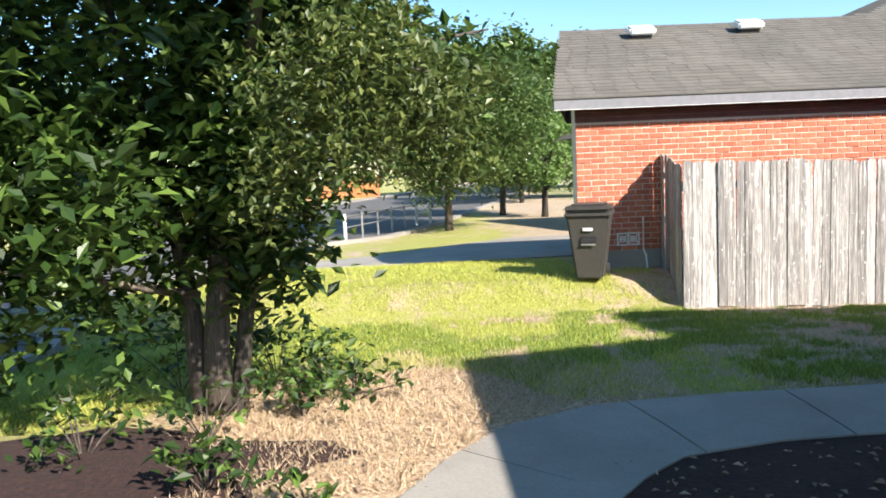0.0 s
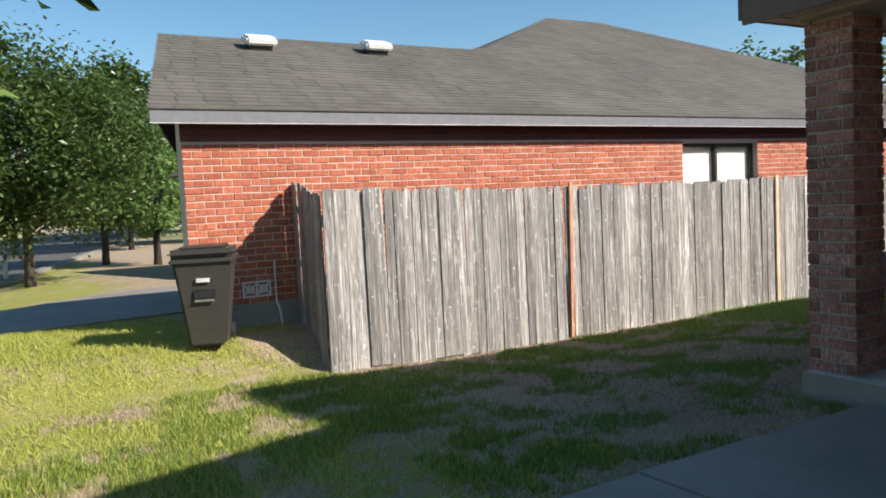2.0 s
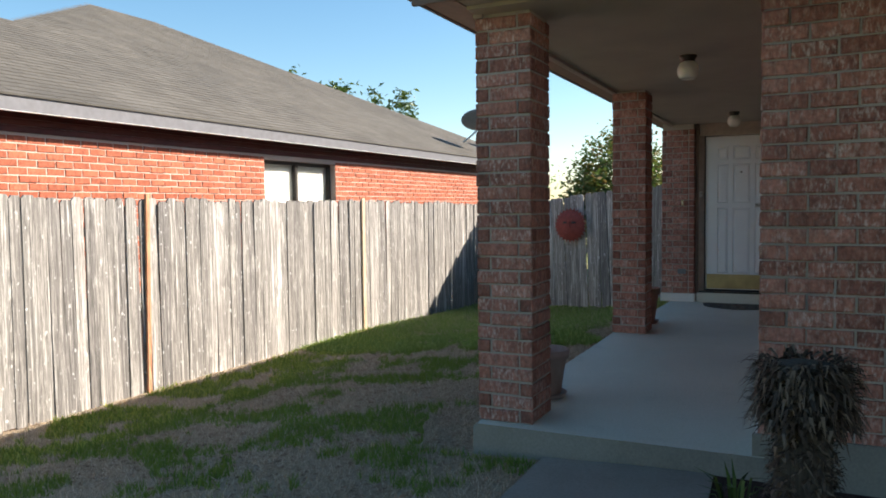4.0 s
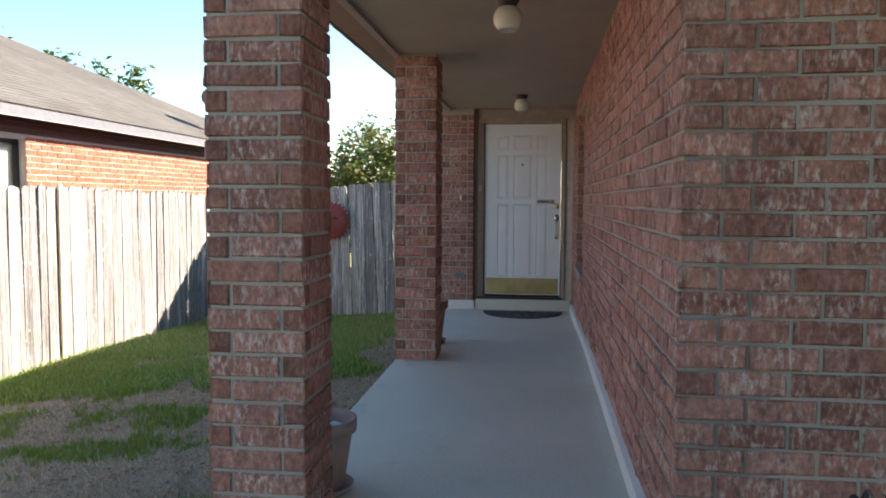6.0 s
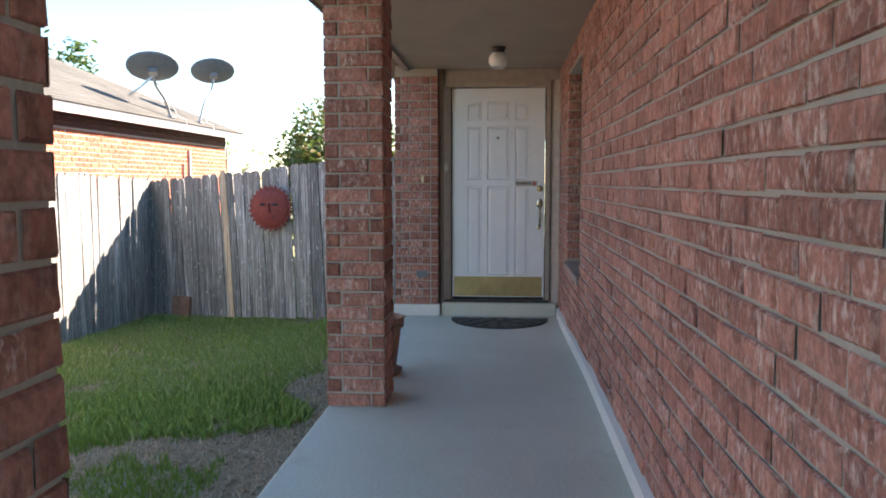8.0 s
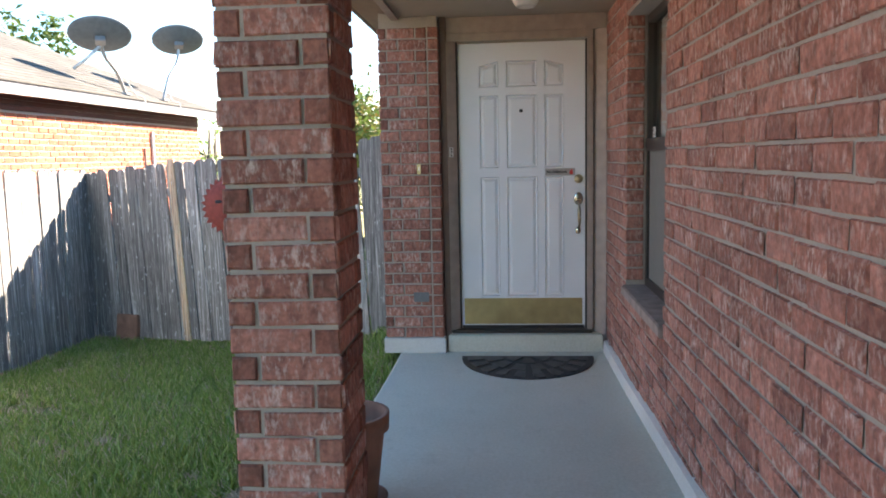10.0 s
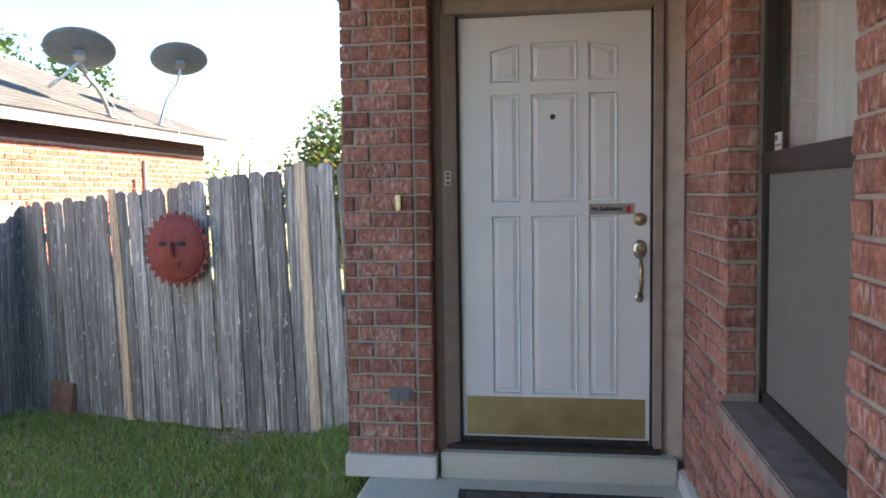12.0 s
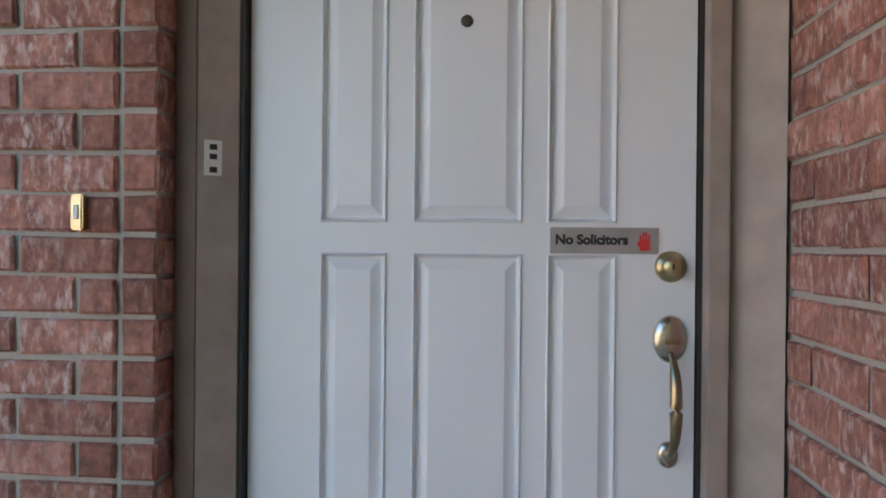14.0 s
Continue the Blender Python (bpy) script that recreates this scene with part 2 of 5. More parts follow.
TAUPE = plain("taupe_paint", (0.355, 0.29, 0.248), 0.55)
BROWN = plain("dark_brown_paint", (0.16, 0.10, 0.075), 0.6)
SOFFIT = plain("beige_soffit_paint", (0.36, 0.31, 0.25), 0.7, wear=0.07, scale=3)
WHITE = plain("white_door_paint", (0.76, 0.78, 0.80), 0.38, wear=0.03, scale=3)
OFFWHITE = plain("off_white_paint", (0.7, 0.7, 0.68), 0.5)
FASCIA = plain("slate_grey_fascia", (0.165, 0.165, 0.18), 0.55)
AGEDBRASS = plain("aged_brass_nickel", (0.36, 0.30, 0.205), 0.28, 1.0, 0.25)
SILL = plain("grey_brown_sill_brick", (0.29, 0.235, 0.215), 0.8, wear=0.25, scale=12)
BRASS = plain("brass", (0.56, 0.46, 0.28), 0.32, 1.0, 0.2)
KICK = plain("dull_brass_plate", (0.42, 0.325, 0.16), 0.42, 0.75, 0.2, 6)
NICKEL = plain("worn_nickel", (0.55, 0.50, 0.43), 0.25, 1.0, 0.15)
STEEL = plain("brushed_steel", (0.42, 0.40, 0.39), 0.45, 0.7)
BLACK = plain("black_rubber", (0.022, 0.022, 0.026), 0.55)
MATGREY = plain("worn_black_rubber", (0.06, 0.058, 0.06), 0.5, wear=0.5, scale=12)
DARKGAP = plain("dark_weatherstrip", (0.03, 0.027, 0.025), 0.8)
BRONZE = plain("dark_bronze_aluminium", (0.05, 0.042, 0.037), 0.45, 0.3)
TERRA = plain("terracotta", (0.30, 0.16, 0.11), 0.85, wear=0.25, scale=9)
CLAYPINK = plain("faded_clay", (0.32, 0.22, 0.19), 0.85, wear=0.2, scale=9)
EAVESHADE = plain("dark_maroon_paint", (0.13, 0.042, 0.035), 0.75, wear=0.2, scale=8)
SUNRED = plain("red_painted_clay", (0.27, 0.05, 0.038), 0.7, wear=0.2, scale=20)
DISHGREY = plain("grey_dish_paint", (0.15, 0.17, 0.185), 0.5)
BIN = plain("dark_grey_bin_plastic", (0.055, 0.050, 0.046), 0.5)
STONE = plain("pale_pebble", (0.60, 0.58, 0.55), 0.8, wear=0.25, scale=30)
BLIND = plain("white_blind", (0.72, 0.71, 0.68), 0.7, wear=0.03)
SCREENPALE = plain("pale_screen_cloth", (0.5, 0.51, 0.49), 0.8, wear=0.05)
SHADECLOTH = plain("grey_screen_cloth", (0.16, 0.165, 0.155), 0.8, wear=0.05)
ORANGEFENCE = plain("orange_stained_fence", (0.46, 0.17, 0.06), 0.8, wear=0.12, scale=2)
FARWALL = plain("white_siding", (0.66, 0.65, 0.63), 0.8)
FARROOF = plain("green_grey_roof", (0.13, 0.15, 0.14), 0.9)
RED = plain("red_print", (0.6, 0.03, 0.03), 0.5)
INK = plain("black_print", (0.02, 0.02, 0.02), 0.5)


def glass_material(name, tint, rough=0.02):
    k = Mat(name, rough)
    k.b.inputs["Transmission Weight"].default_value = 1.0
    k.b.inputs["IOR"].default_value = 1.45
    k.colour(tint)
    return k.m


GLASS = glass_material("window_glass", (0.9, 0.93, 0.92))
OPAL = plain("opal_lamp_glass", (0.78, 0.77, 0.73), 0.25, wear=0.03)


# ---- mesh helpers ----
def link(name, bm, material, parent=None, label="", smooth=False):
    me = bpy.data.meshes.new(name)
    bm.normal_update()
    bm.to_mesh(me)
    bm.free()
    me.materials.append(material)
    if smooth:
        me.polygons.foreach_set("use_smooth", [True] * len(me.polygons))
    ob = new(name, me)
    if parent:
        ob.parent = parent
    if label:
        ob["label"] = label
    return ob


part = link


def thing(name, label, category, group="", at=None):
    """An Empty at the thing's base that holds its parts."""
    ob = new(name)
    ob.empty_display_size = 0.1
    if at:
        ob.location = at
    return tagged(ob, label, category, group)


def setting(ob, label, category):
    return tagged(ob, label, category, "", "structure")


def add_box(bm, lo, hi, bevel=0.0, m=None):
    lo, hi = Vector(lo), Vector(hi)
    r = bmesh.ops.create_cube(bm, size=1.0, matrix=Matrix.Translation((lo + hi) / 2) @ Matrix.Diagonal((*(hi - lo), 1)))
    if bevel:
        es = list({e for v in r["verts"] for e in v.link_edges})
        out = bmesh.ops.bevel(bm, geom=es, offset=bevel, segments=2, affect="EDGES", clamp_overlap=True)
        r["verts"] = list({v for f in out["faces"] for v in f.verts} | {v for v in r["verts"] if v.is_valid})
    if m:
        bmesh.ops.transform(bm, matrix=m, verts=[v for v in r["verts"] if v.is_valid])
    return r["verts"]


def box(lo, hi, bevel=0.0, m=None):
    bm = bmesh.new()
    add_box(bm, lo, hi, bevel, m)
    return bm


def prism(points, lo, hi, axis="z"):
    """A flat outline, swept from lo to hi along an axis."""
    bm = bmesh.new()

    def at(u, v, w):
        return {"z": (u, v, w), "x": (w, u, v), "y": (u, w, v)}[axis]
    a = [bm.verts.new(at(u, v, lo)) for u, v in points]
    b = [bm.verts.new(at(u, v, hi)) for u, v in points]
    bm.faces.new(a)
    bm.faces.new(list(reversed(b)))
    for i in range(len(a)):
        j = (i + 1) % len(a)
        bm.faces.new((a[j], a[i], b[i], b[j]))
    bmesh.ops.recalc_face_normals(bm, faces=bm.faces)
    return bm


def lathe(profile, steps=28, m=None):
    """A turned shape from (radius, height) pairs."""
    bm = bmesh.new()
    rings = []
    for r, h in profile:
        if r < 1e-5:
            rings.append([bm.verts.new((0, 0, h))])
        else:
            rings.append([bm.verts.new((r * math.cos(2 * math.pi * i / steps), r * math.sin(2 * math.pi * i / steps), h)) for i in range(steps)])
    for a, b in zip(rings, rings[1:]):
        for i in range(steps):
            j = (i + 1) % steps
            if len(a) == 1 and len(b) > 1:
                bm.faces.new((a[0], b[j], b[i]))
            elif len(b) == 1 and len(a) > 1:
                bm.faces.new((a[i], a[j], b[0]))
            elif len(a) > 1:
                bm.faces.new((a[i], a[j], b[j], b[i]))
    bmesh.ops.recalc_face_normals(bm, faces=bm.faces)
    if m:
        bmesh.ops.transform(bm, matrix=m, verts=bm.verts)
    return bm


def tube(points, radii, steps=10):
    """A bent tube through points, with a radius at each."""
    bm = bmesh.new()
    rings = []
    pts = [Vector(p) for p in points]
    for i, p in enumerate(pts):
        d = (pts[min(i + 1, len(pts) - 1)] - pts[max(i - 1, 0)]).normalized()
        q = d.to_track_quat("Z", "Y")
        rings.append([bm.verts.new(p + q @ Vector((math.cos(2 * math.pi * k / steps), math.sin(2 * math.pi * k / steps), 0)) * radii[i]) for k in range(steps)])
    for a, b in zip(rings, rings[1:]):
        for k in range(steps):
            j = (k + 1) % steps
            bm.faces.new((a[k], a[j], b[j], b[k]))
    bm.faces.new(rings[0])
    bm.faces.new(rings[-1])
    bmesh.ops.recalc_face_normals(bm, faces=bm.faces)
    return bm


def eased(points, radii, n=5):
    """Points and radii along a smooth curve through the given ones."""
    p = [Vector(q) for q in points]
    out, rad = [], []
    for i in range(len(p) - 1):
        a, b, c, d = p[max(i - 1, 0)], p[i], p[i + 1], p[min(i + 2, len(p) - 1)]
        for k in range(n):
            t = k / n
            out.append(0.5 * (2 * b + (c - a) * t + (2 * a - 5 * b + 4 * c - d) * t * t + (3 * b - a - 3 * c + d) * t ** 3))
            rad.append(radii[i] + (radii[i + 1] - radii[i]) * t)
    return out + [p[-1]], rad + [radii[-1]]


def raw(name, verts, faces, material, parent=None, smooth=False):
    me = bpy.data.meshes.new(name)
    me.from_pydata(verts, [], faces)
    me.update()
    me.materials.append(material)
    if smooth:
        me.polygons.foreach_set("use_smooth", [True] * len(me.polygons))
    ob = new(name, me)
    if parent:
        ob.parent = parent
    return ob


# ---- the lie of the land ----
def step01(a, b, v):
    k = min(1.0, max(0.0, (v - a) / (b - a)))
    return k * k * (3 - 2 * k)


def land(x, y):
    """Height of the ground: a shallow swale along the fence, then down to the street."""
    z = -0.05 * step01(3.6, 5.2, y)
    swale = -0.27 * step01(5.2, 8.4, y) * (0.75 + 0.25 * step01(1.0, 4.0, x))
    back = 1 - step01(8.9, 9.6, y) * 0.80
    z += swale * back
    z -= 0.13 * step01(8.0, 12.5, x) * step01(5.5, 8.6, y) * (1 - step01(9, 10, y))
    z -= 0.20 * step01(7.5, 11.0, x) * step01(4.95, 5.8, y) * (1 - step01(6.3, 8.5, y))
    z += 0.18 * step01(8.85, 9.3, y) * (1 - step01(10.5, 15, y)) * (1 - step01(5, 8, x))
    z -= 0.22 * step01(11.0, 17.0, y)
    z -= 0.20 * step01(-3.0, -7.0, x) * step01(-4, 8, y) * (1 - step01(11, 17, y))
    z -= 0.10 * step01(17, 22, y)
    return z


SLAB = 0.13


def slab_top(x):
    return SLAB - 0.085 * step01(7.3, 10.3, x)


# ---- ground ----
def axis_steps(near_lo, near_hi, step):
    near = list(np.arange(near_lo, near_hi + 1e-6, step))
    out, d, lo, hi = [], step, near_lo, near_hi
    while hi < 1500:
        d *= 1.35
        lo, hi = lo - d, hi + d
        near = [lo] + near + [hi]
    return near


xs, ys = axis_steps(-8, 22, 0.3), axis_steps(-6, 30, 0.3)
verts = [(x, y, land(x, y) + 0.012 * noise.noise((x * 1.1, y * 1.1, 0))) for y in ys for x in xs]
W = len(xs)
faces = [(j * W + i, j * W + i + 1, (j + 1) * W + i + 1, (j + 1) * W + i) for j in range(len(ys) - 1) for i in range(W - 1)]
setting(raw("ground", verts, faces, LAWN, smooth=True), "patchy green and dry brown lawn with bare earth", "lawn")


def strip(name, left, right, material, lift, thick, label, category, cuts=40):
    """A paved band between two edge lines, laid on the land as a slab with sides."""
    def along(line, k):
        n = len(line) - 1
        s = min(k * n, n - 1e-6)
        i = int(s)
        a, b = line[i], line[i + 1]
        f = s - i
        return a[0] + (b[0] - a[0]) * f, a[1] + (b[1] - a[1]) * f
    bm = bmesh.new()
    rows = []
    for k in range(cuts + 1):
        (ax, ay), (bx, by) = along(left, k / cuts), along(right, k / cuts)
        row = []
        for j in range(7):
            f = j / 6
            x, y = ax + (bx - ax) * f, ay + (by - ay) * f
            row.append(bm.verts.new((x, y, land(x, y) + lift)))
        low = [bm.verts.new((row[j].co.x, row[j].co.y, row[j].co.z - thick)) for j in (0, 6)]
        rows.append([low[0]] + row + [low[1]])
    for a, b in zip(rows, rows[1:]):
        for j in range(len(a) - 1):
            bm.faces.new((a[j], a[j + 1], b[j + 1], b[j]))
    for r in (rows[0], rows[-1]):
        bm.faces.new(r)
    bmesh.ops.recalc_face_normals(bm, faces=bm.faces)
    return setting(link(name, bm, material), label, category)


STREET_NEAR = [(-6.8, -60), (-6.6, -20), (-6.2, 5), (-5.6, 17), (-4.6, 20.6), (-2.4, 22.8), (-0.9, 27), (2.2, 40), (12.0, 80), (30, 140)]
STREET_FAR = [(-17, -60), (-17, -20), (-16.4, 5), (-14.5, 17), (-13.6, 20.6), (-13, 23.5), (-12, 29), (-9.1, 41), (0.5, 82), (18, 145)]
strip("road", STREET_FAR, STREET_NEAR, ASPHALT, 0.02, 0.3, "grey asphalt street with dappled tree shade", "street", 90)
strip("kerb_near", [(x - 0.02, y) for x, y in STREET_NEAR], [(x + 0.28, y - 0.05) for x, y in STREET_NEAR], CONCRETE, 0.10, 0.3, "pale concrete kerb along the street", "kerb", 90)
strip("kerb_far", [(x - 0.9, y) for x, y in STREET_FAR], [(x + 0.02, y) for x, y in STREET_FAR], CONCRETE, 0.10, 0.3, "pale concrete kerb and path across the street", "kerb", 90)
strip("driveway", [(-6.2, 11.9), (-3.3, 12.3), (-1.3, 12.65), (0.2, 13.05), (3.2, 14.6)], [(-6.0, 16.4), (-4.0, 15.7), (-1.8, 17.2), (1.2, 20.6), (3.2, 20.6)], CONCRETE, 0.03, 0.2, "pale concrete driveway of the neighbouring house", "driveway")
WALK_OUT = [(-2.9, -4.0), (-2.7, 0.6), (-2.1, 2.2), (-1.57, 3.13), (-1.33, 3.57), (-0.95, 4.08), (-0.3, 4.43), (0.58, 4.52), (1.55, 4.54), (2.6, 4.54), (3.66, 4.54)]
WALK_IN = [(-1.6, -4.0), (-1.5, 0.4), (-1.15, 1.7), (-0.75, 2.6), (-0.57, 2.95), (-0.38, 3.18), (-0.1, 3.42), (0.5, 3.56), (1.5, 3.60), (2.6, 3.62), (3.66, 3.66)]
walkway = setting(new("walkway"), "curved pale concrete garden walk in jointed slabs", "path")


def sub_line(line, k0, k1, n=9):
    out = []
    for i in range(n):
        v = min((k0 + (k1 - k0) * i / (n - 1)) * (len(line) - 1), len(line) - 1 - 1e-6)
        a, b = line[int(v)], line[int(v) + 1]
        out.append((a[0] + (b[0] - a[0]) * (v % 1), a[1] + (b[1] - a[1]) * (v % 1)))
    return out


JOINTS = [0, 0.07, 0.16, 0.25, 0.42, 0.62, 0.74, 0.82, 0.91, 1.0]
for k0, k1 in zip(JOINTS, JOINTS[1:]):
    ob = strip("slab", sub_line(WALK_OUT, k0 + 0.0008, k1 - 0.0008), sub_line(WALK_IN, k0 + 0.0008, k1 - 0.0008), CONCRETE, 0.025 + 0.003 * math.sin(k0 * 40), 0.2, "concrete slab", "path", 16)
    for key in ("category", "kind", "label"):
        del ob[key]
    ob.parent = walkway

# dark planting bed inside the bend of the walk
bm = bmesh.new()
bed = [(-1.15, 1.7), (-0.75, 2.6), (-0.57, 2.95), (-0.38, 3.18), (-0.1, 3.42), (0.5, 3.56), (1.5, 3.60), (2.6, 3.62), (3.66, 3.66), (3.66, -3.0), (-1.3, -3.0)]
bm.faces.new([bm.verts.new((x, y, 0.012)) for x, y in bed])
setting(link("planting_bed", bm, MULCH), "dark mulch bed beside the walk", "flower bed")


# mulch patch by the tree; its dark colour also stands in for shade
bm = bmesh.new()
ring = []
for i in range(48):
    a = 2 * math.pi * i / 48
    r = 1 + 0.35 * noise.noise((math.cos(a) * 1.4, math.sin(a) * 1.4, 2)) + 0.16 * noise.noise((math.cos(a) * 6, math.sin(a) * 6, 4))
    ring.append(bm.verts.new((-3.35 + 1.3 * r * math.cos(a), 3.5 + 0.8 * r * math.sin(a), land(-3.3, 3.5) + 0.010)))
hub = bm.verts.new((-3.25, 3.55, 0.05))
for i in range(48):
    bm.faces.new((hub, ring[i], ring[(i + 1) % 48]))
setting(link("tree_bed", bm, MULCH), "reddish mulch under the tree, darkened for the shade there", "flower bed")


# ---- bricks ----
def brick_mesh(name, length, high, deep, material, seed):
    """A brick that faces -y, worn along its front edges; its back lies at y = 0."""
    rnd = random.Random(seed)
    c = 0.0055
    def j():
        return rnd.uniform(-0.0026, 0.0026)
    l, h = length / 2, high / 2
    back = [(-l, 0, -h), (l, 0, -h), (l, 0, h), (-l, 0, h)]
    rim = [(x + j(), -deep + c, z + j()) for x, _, z in back]
    face = [(x - math.copysign(c, x) + j(), -deep + j(), z - math.copysign(c, z) + j()) for x, _, z in back]
    f = [(8, 9, 10, 11)]
    for i in range(4):
        k = (i + 1) % 4
        f += [(i, k, 4 + k, 4 + i), (4 + i, 4 + k, 8 + k, 8 + i)]
    me = bpy.data.meshes.new(name)
    me.from_pydata(back + rim + face, [], f)
    me.update()
    me.materials.append(material)
    return me


BRICK_L, BRICK_H, COURSE, JOINT = 0.194, 0.0675, 0.0785, 0.0105


class Bricks:
    """Lays bricks on the faces of a wall or column: the first `limit` as pieces of their own, the others joined."""

    def __init__(self, parent, material, limit=300, proud=0.007, prefer=None):
        self.parent, self.material, self.limit, self.proud, self.prefer = parent, material, limit, proud, prefer
        self.meshes, self.count, self.v, self.f = {}, 0, [], []
        m = parent.matrix_basis.copy()
        if parent.parent:
            m = parent.parent.matrix_basis @ m
        self.home = m.inverted()
        self.rnd = random.Random(len(parent.name) * 7 + 3)

    def lay(self, m, length, high=BRICK_H):
        """m: pose of the brick's back centre on the wall face, with -y outward."""
        key = (round(length, 3), self.rnd.randrange(5))
        if key not in self.meshes:
            self.meshes[key] = brick_mesh("brick", length, high, self.proud, BRICK_END if self.material is BRICK and length < 0.085 else self.material, int(key[0] * 1000) + key[1])
        tilt = m @ pose(0, self.rnd.uniform(-0.0055, 0.0015), self.rnd.uniform(-0.002, 0.002), 0, self.rnd.uniform(-0.7, 0.7), self.rnd.uniform(-0.8, 0.8))
        near = self.prefer is None or self.prefer(m.translation)
        if near and self.count < self.limit:
            ob = new("brick", self.meshes[key])
            ob.parent = self.parent
            ob.matrix_basis = self.home @ tilt
            self.count += 1
        else:
            n = len(self.v)
            self.v += [self.home @ tilt @ v.co for v in self.meshes[key].vertices]
            self.f += [tuple(n + i for i in p.vertices) for p in self.meshes[key].polygons]

    def done(self):
        if self.f:
            ob = raw("brickwork", self.v, self.f, self.material, self.parent)
            ob["kind"] = "stuff"

    def face(self, start, along, width, z0, z1, outward_turn, holes=(), course=COURSE, length=BRICK_L, joint=JOINT, shift=0.5, high=BRICK_H):
        """A running-bond face from start along a direction; holes as (u0, u1, z0, z1)."""
        start, along = Vector(start), Vector(along)
        rows = int((z1 - z0 + 0.001) / course)
        for r in range(rows):
            z = z0 + (r + 0.5) * course
            u = -(length + joint) * (shift if r % 2 else 0.0)
            while u < width:
                spans = [(max(u, 0) + joint / 2 * (u > 0), min(u + length + joint, width) - joint / 2 * (u + length + joint < width))]
                for h0, h1, a, b in holes:
                    if a - course * 0.4 < z < b + course * 0.4:
                        cut = []
                        for s, e in spans:
                            if e <= h0 or s >= h1:
                                cut.append((s, e))
                            else:
                                if s < h0:
                                    cut.append((s, h0))
                                if e > h1:
                                    cut.append((h1, e))
                        spans = cut
                for s, e in spans:
                    if e - s > 0.02:
                        p = start + along * ((s + e) / 2)
                        self.lay(Matrix.Translation((p.x, p.y, z)) @ pose(0, 0, 0, 0, 0, outward_turn), e - s, high)
                u += length + joint


def brick_column(name, x0, y0, wide, z0, z1, label):
    col = thing(name, label, "column", "porch columns", (x0 + wide / 2, y0 + wide / 2, z0))
    part("mortar_core", box((-wide / 2 + 0.007, -wide / 2 + 0.007, 0), (wide / 2 - 0.007, wide / 2 - 0.007, z1 - z0)), MORTAR, col, "grey mortar")
    b = Bricks(col, BRICK, 300)
    head = 0.073
    stretch = wide - head - JOINT
    for r in range(round((z1 - z0) / COURSE)):
        z = z0 + (r + 0.5) * COURSE
        flip = r % 2
        for turn, cx, cy in ((0, 0, -1), (90, 1, 0), (180, 0, 1), (270, -1, 0)):
            mid = Vector((x0 + wide / 2 + cx * (wide / 2 - 0.007), y0 + wide / 2 + cy * (wide / 2 - 0.007), z))
            side = Vector((math.cos(radians(turn)), math.sin(radians(turn)), 0))
            a, c = (stretch, head) if not flip else (head, stretch)
            b.lay(Matrix.Translation(mid + side * (-wide / 2 + a / 2)) @ pose(0, 0, 0, 0, 0, turn), a)
            b.lay(Matrix.Translation(mid + side * (wide / 2 - c / 2)) @ pose(0, 0, 0, 0, 0, turn), c)
    b.done()
    return col


# ---- own house: porch ----
WALL_Y, GAR_X, CEIL, DOOR_X = 3.462, 3.69, 2.42, 10.5
bm = bmesh.new()
cuts = [3.66 + (10.5 - 3.66) * i / 24 for i in range(25)]
rows = []
for x in cuts:
    z = slab_top(x)
    rows.append([bm.verts.new((x, 3.40, z)), bm.verts.new((x, 4.935, z)), bm.verts.new((x, 4.955, z - 0.02)), bm.verts.new((x, 4.955, -0.4)), bm.verts.new((x, 3.40, -0.4))])
for a, b in zip(rows, rows[1:]):
    for i in range(5):
        j = (i + 1) % 5
        bm.faces.new((a[i], b[i], b[j], a[j]))
bm.faces.new(rows[0])
bm.faces.new(rows[-1])
bmesh.ops.recalc_face_normals(bm, faces=bm.faces)
slab_ob = setting(link("porch_slab", bm, PORCH), "grey painted concrete porch slab, sides coloured darker for shade", "porch floor")
slab_ob.data.materials.append(DARKEDGE)
# sides take the darker concrete, as if less light reached them
for poly in slab_ob.data.polygons:
    if poly.normal.z < 0.6:
        poly.material_index = 1

WIN = (8.45, 9.585, 0.66, 2.24)
bm = bmesh.new()
for lo, hi in (((GAR_X + 0.007, 3.18, -0.2), (WIN[0], WALL_Y - 0.007, 2.6)), ((WIN[1], 3.18, -0.2), (10.9, WALL_Y - 0.007, 2.6)),
               ((WIN[0], 3.18, -0.2), (WIN[1], WALL_Y - 0.007, WIN[2])), ((WIN[0], 3.18, WIN[3]), (WIN[1], WALL_Y - 0.007, 2.6))):
    add_box(bm, lo, hi)
entry_wall = setting(link("wall_entry", bm, MORTAR), "red-brown brick wall with pale smears and grey mortar", "brick wall")

garage_wall = setting(link("wall_garage", box((GAR_X + 0.007, -4.0, -0.2), (GAR_X + 0.25, 3.18, 2.6)), MORTAR), "red-brown brick garage wall", "brick wall")
setting(link("wall_garage_end", box((GAR_X + 0.007, 3.18, -0.2), (GAR_X + 0.008, WALL_Y - 0.007, 2.6)), MORTAR), "mortar at the garage corner", "brick wall")
# rooms behind the walls, closed and unlit
setting(link("wall_house_back", box((GAR_X + 0.25, -4.2, -0.2), (22.0, -4.0, 2.6)), MORTAR), "plain back wall of the house", "wall")
setting(link("wall_inner", box((10.9, 2.2, -0.2), (11.1, WALL_Y, 2.6)), MORTAR), "plain inner wall", "wall")

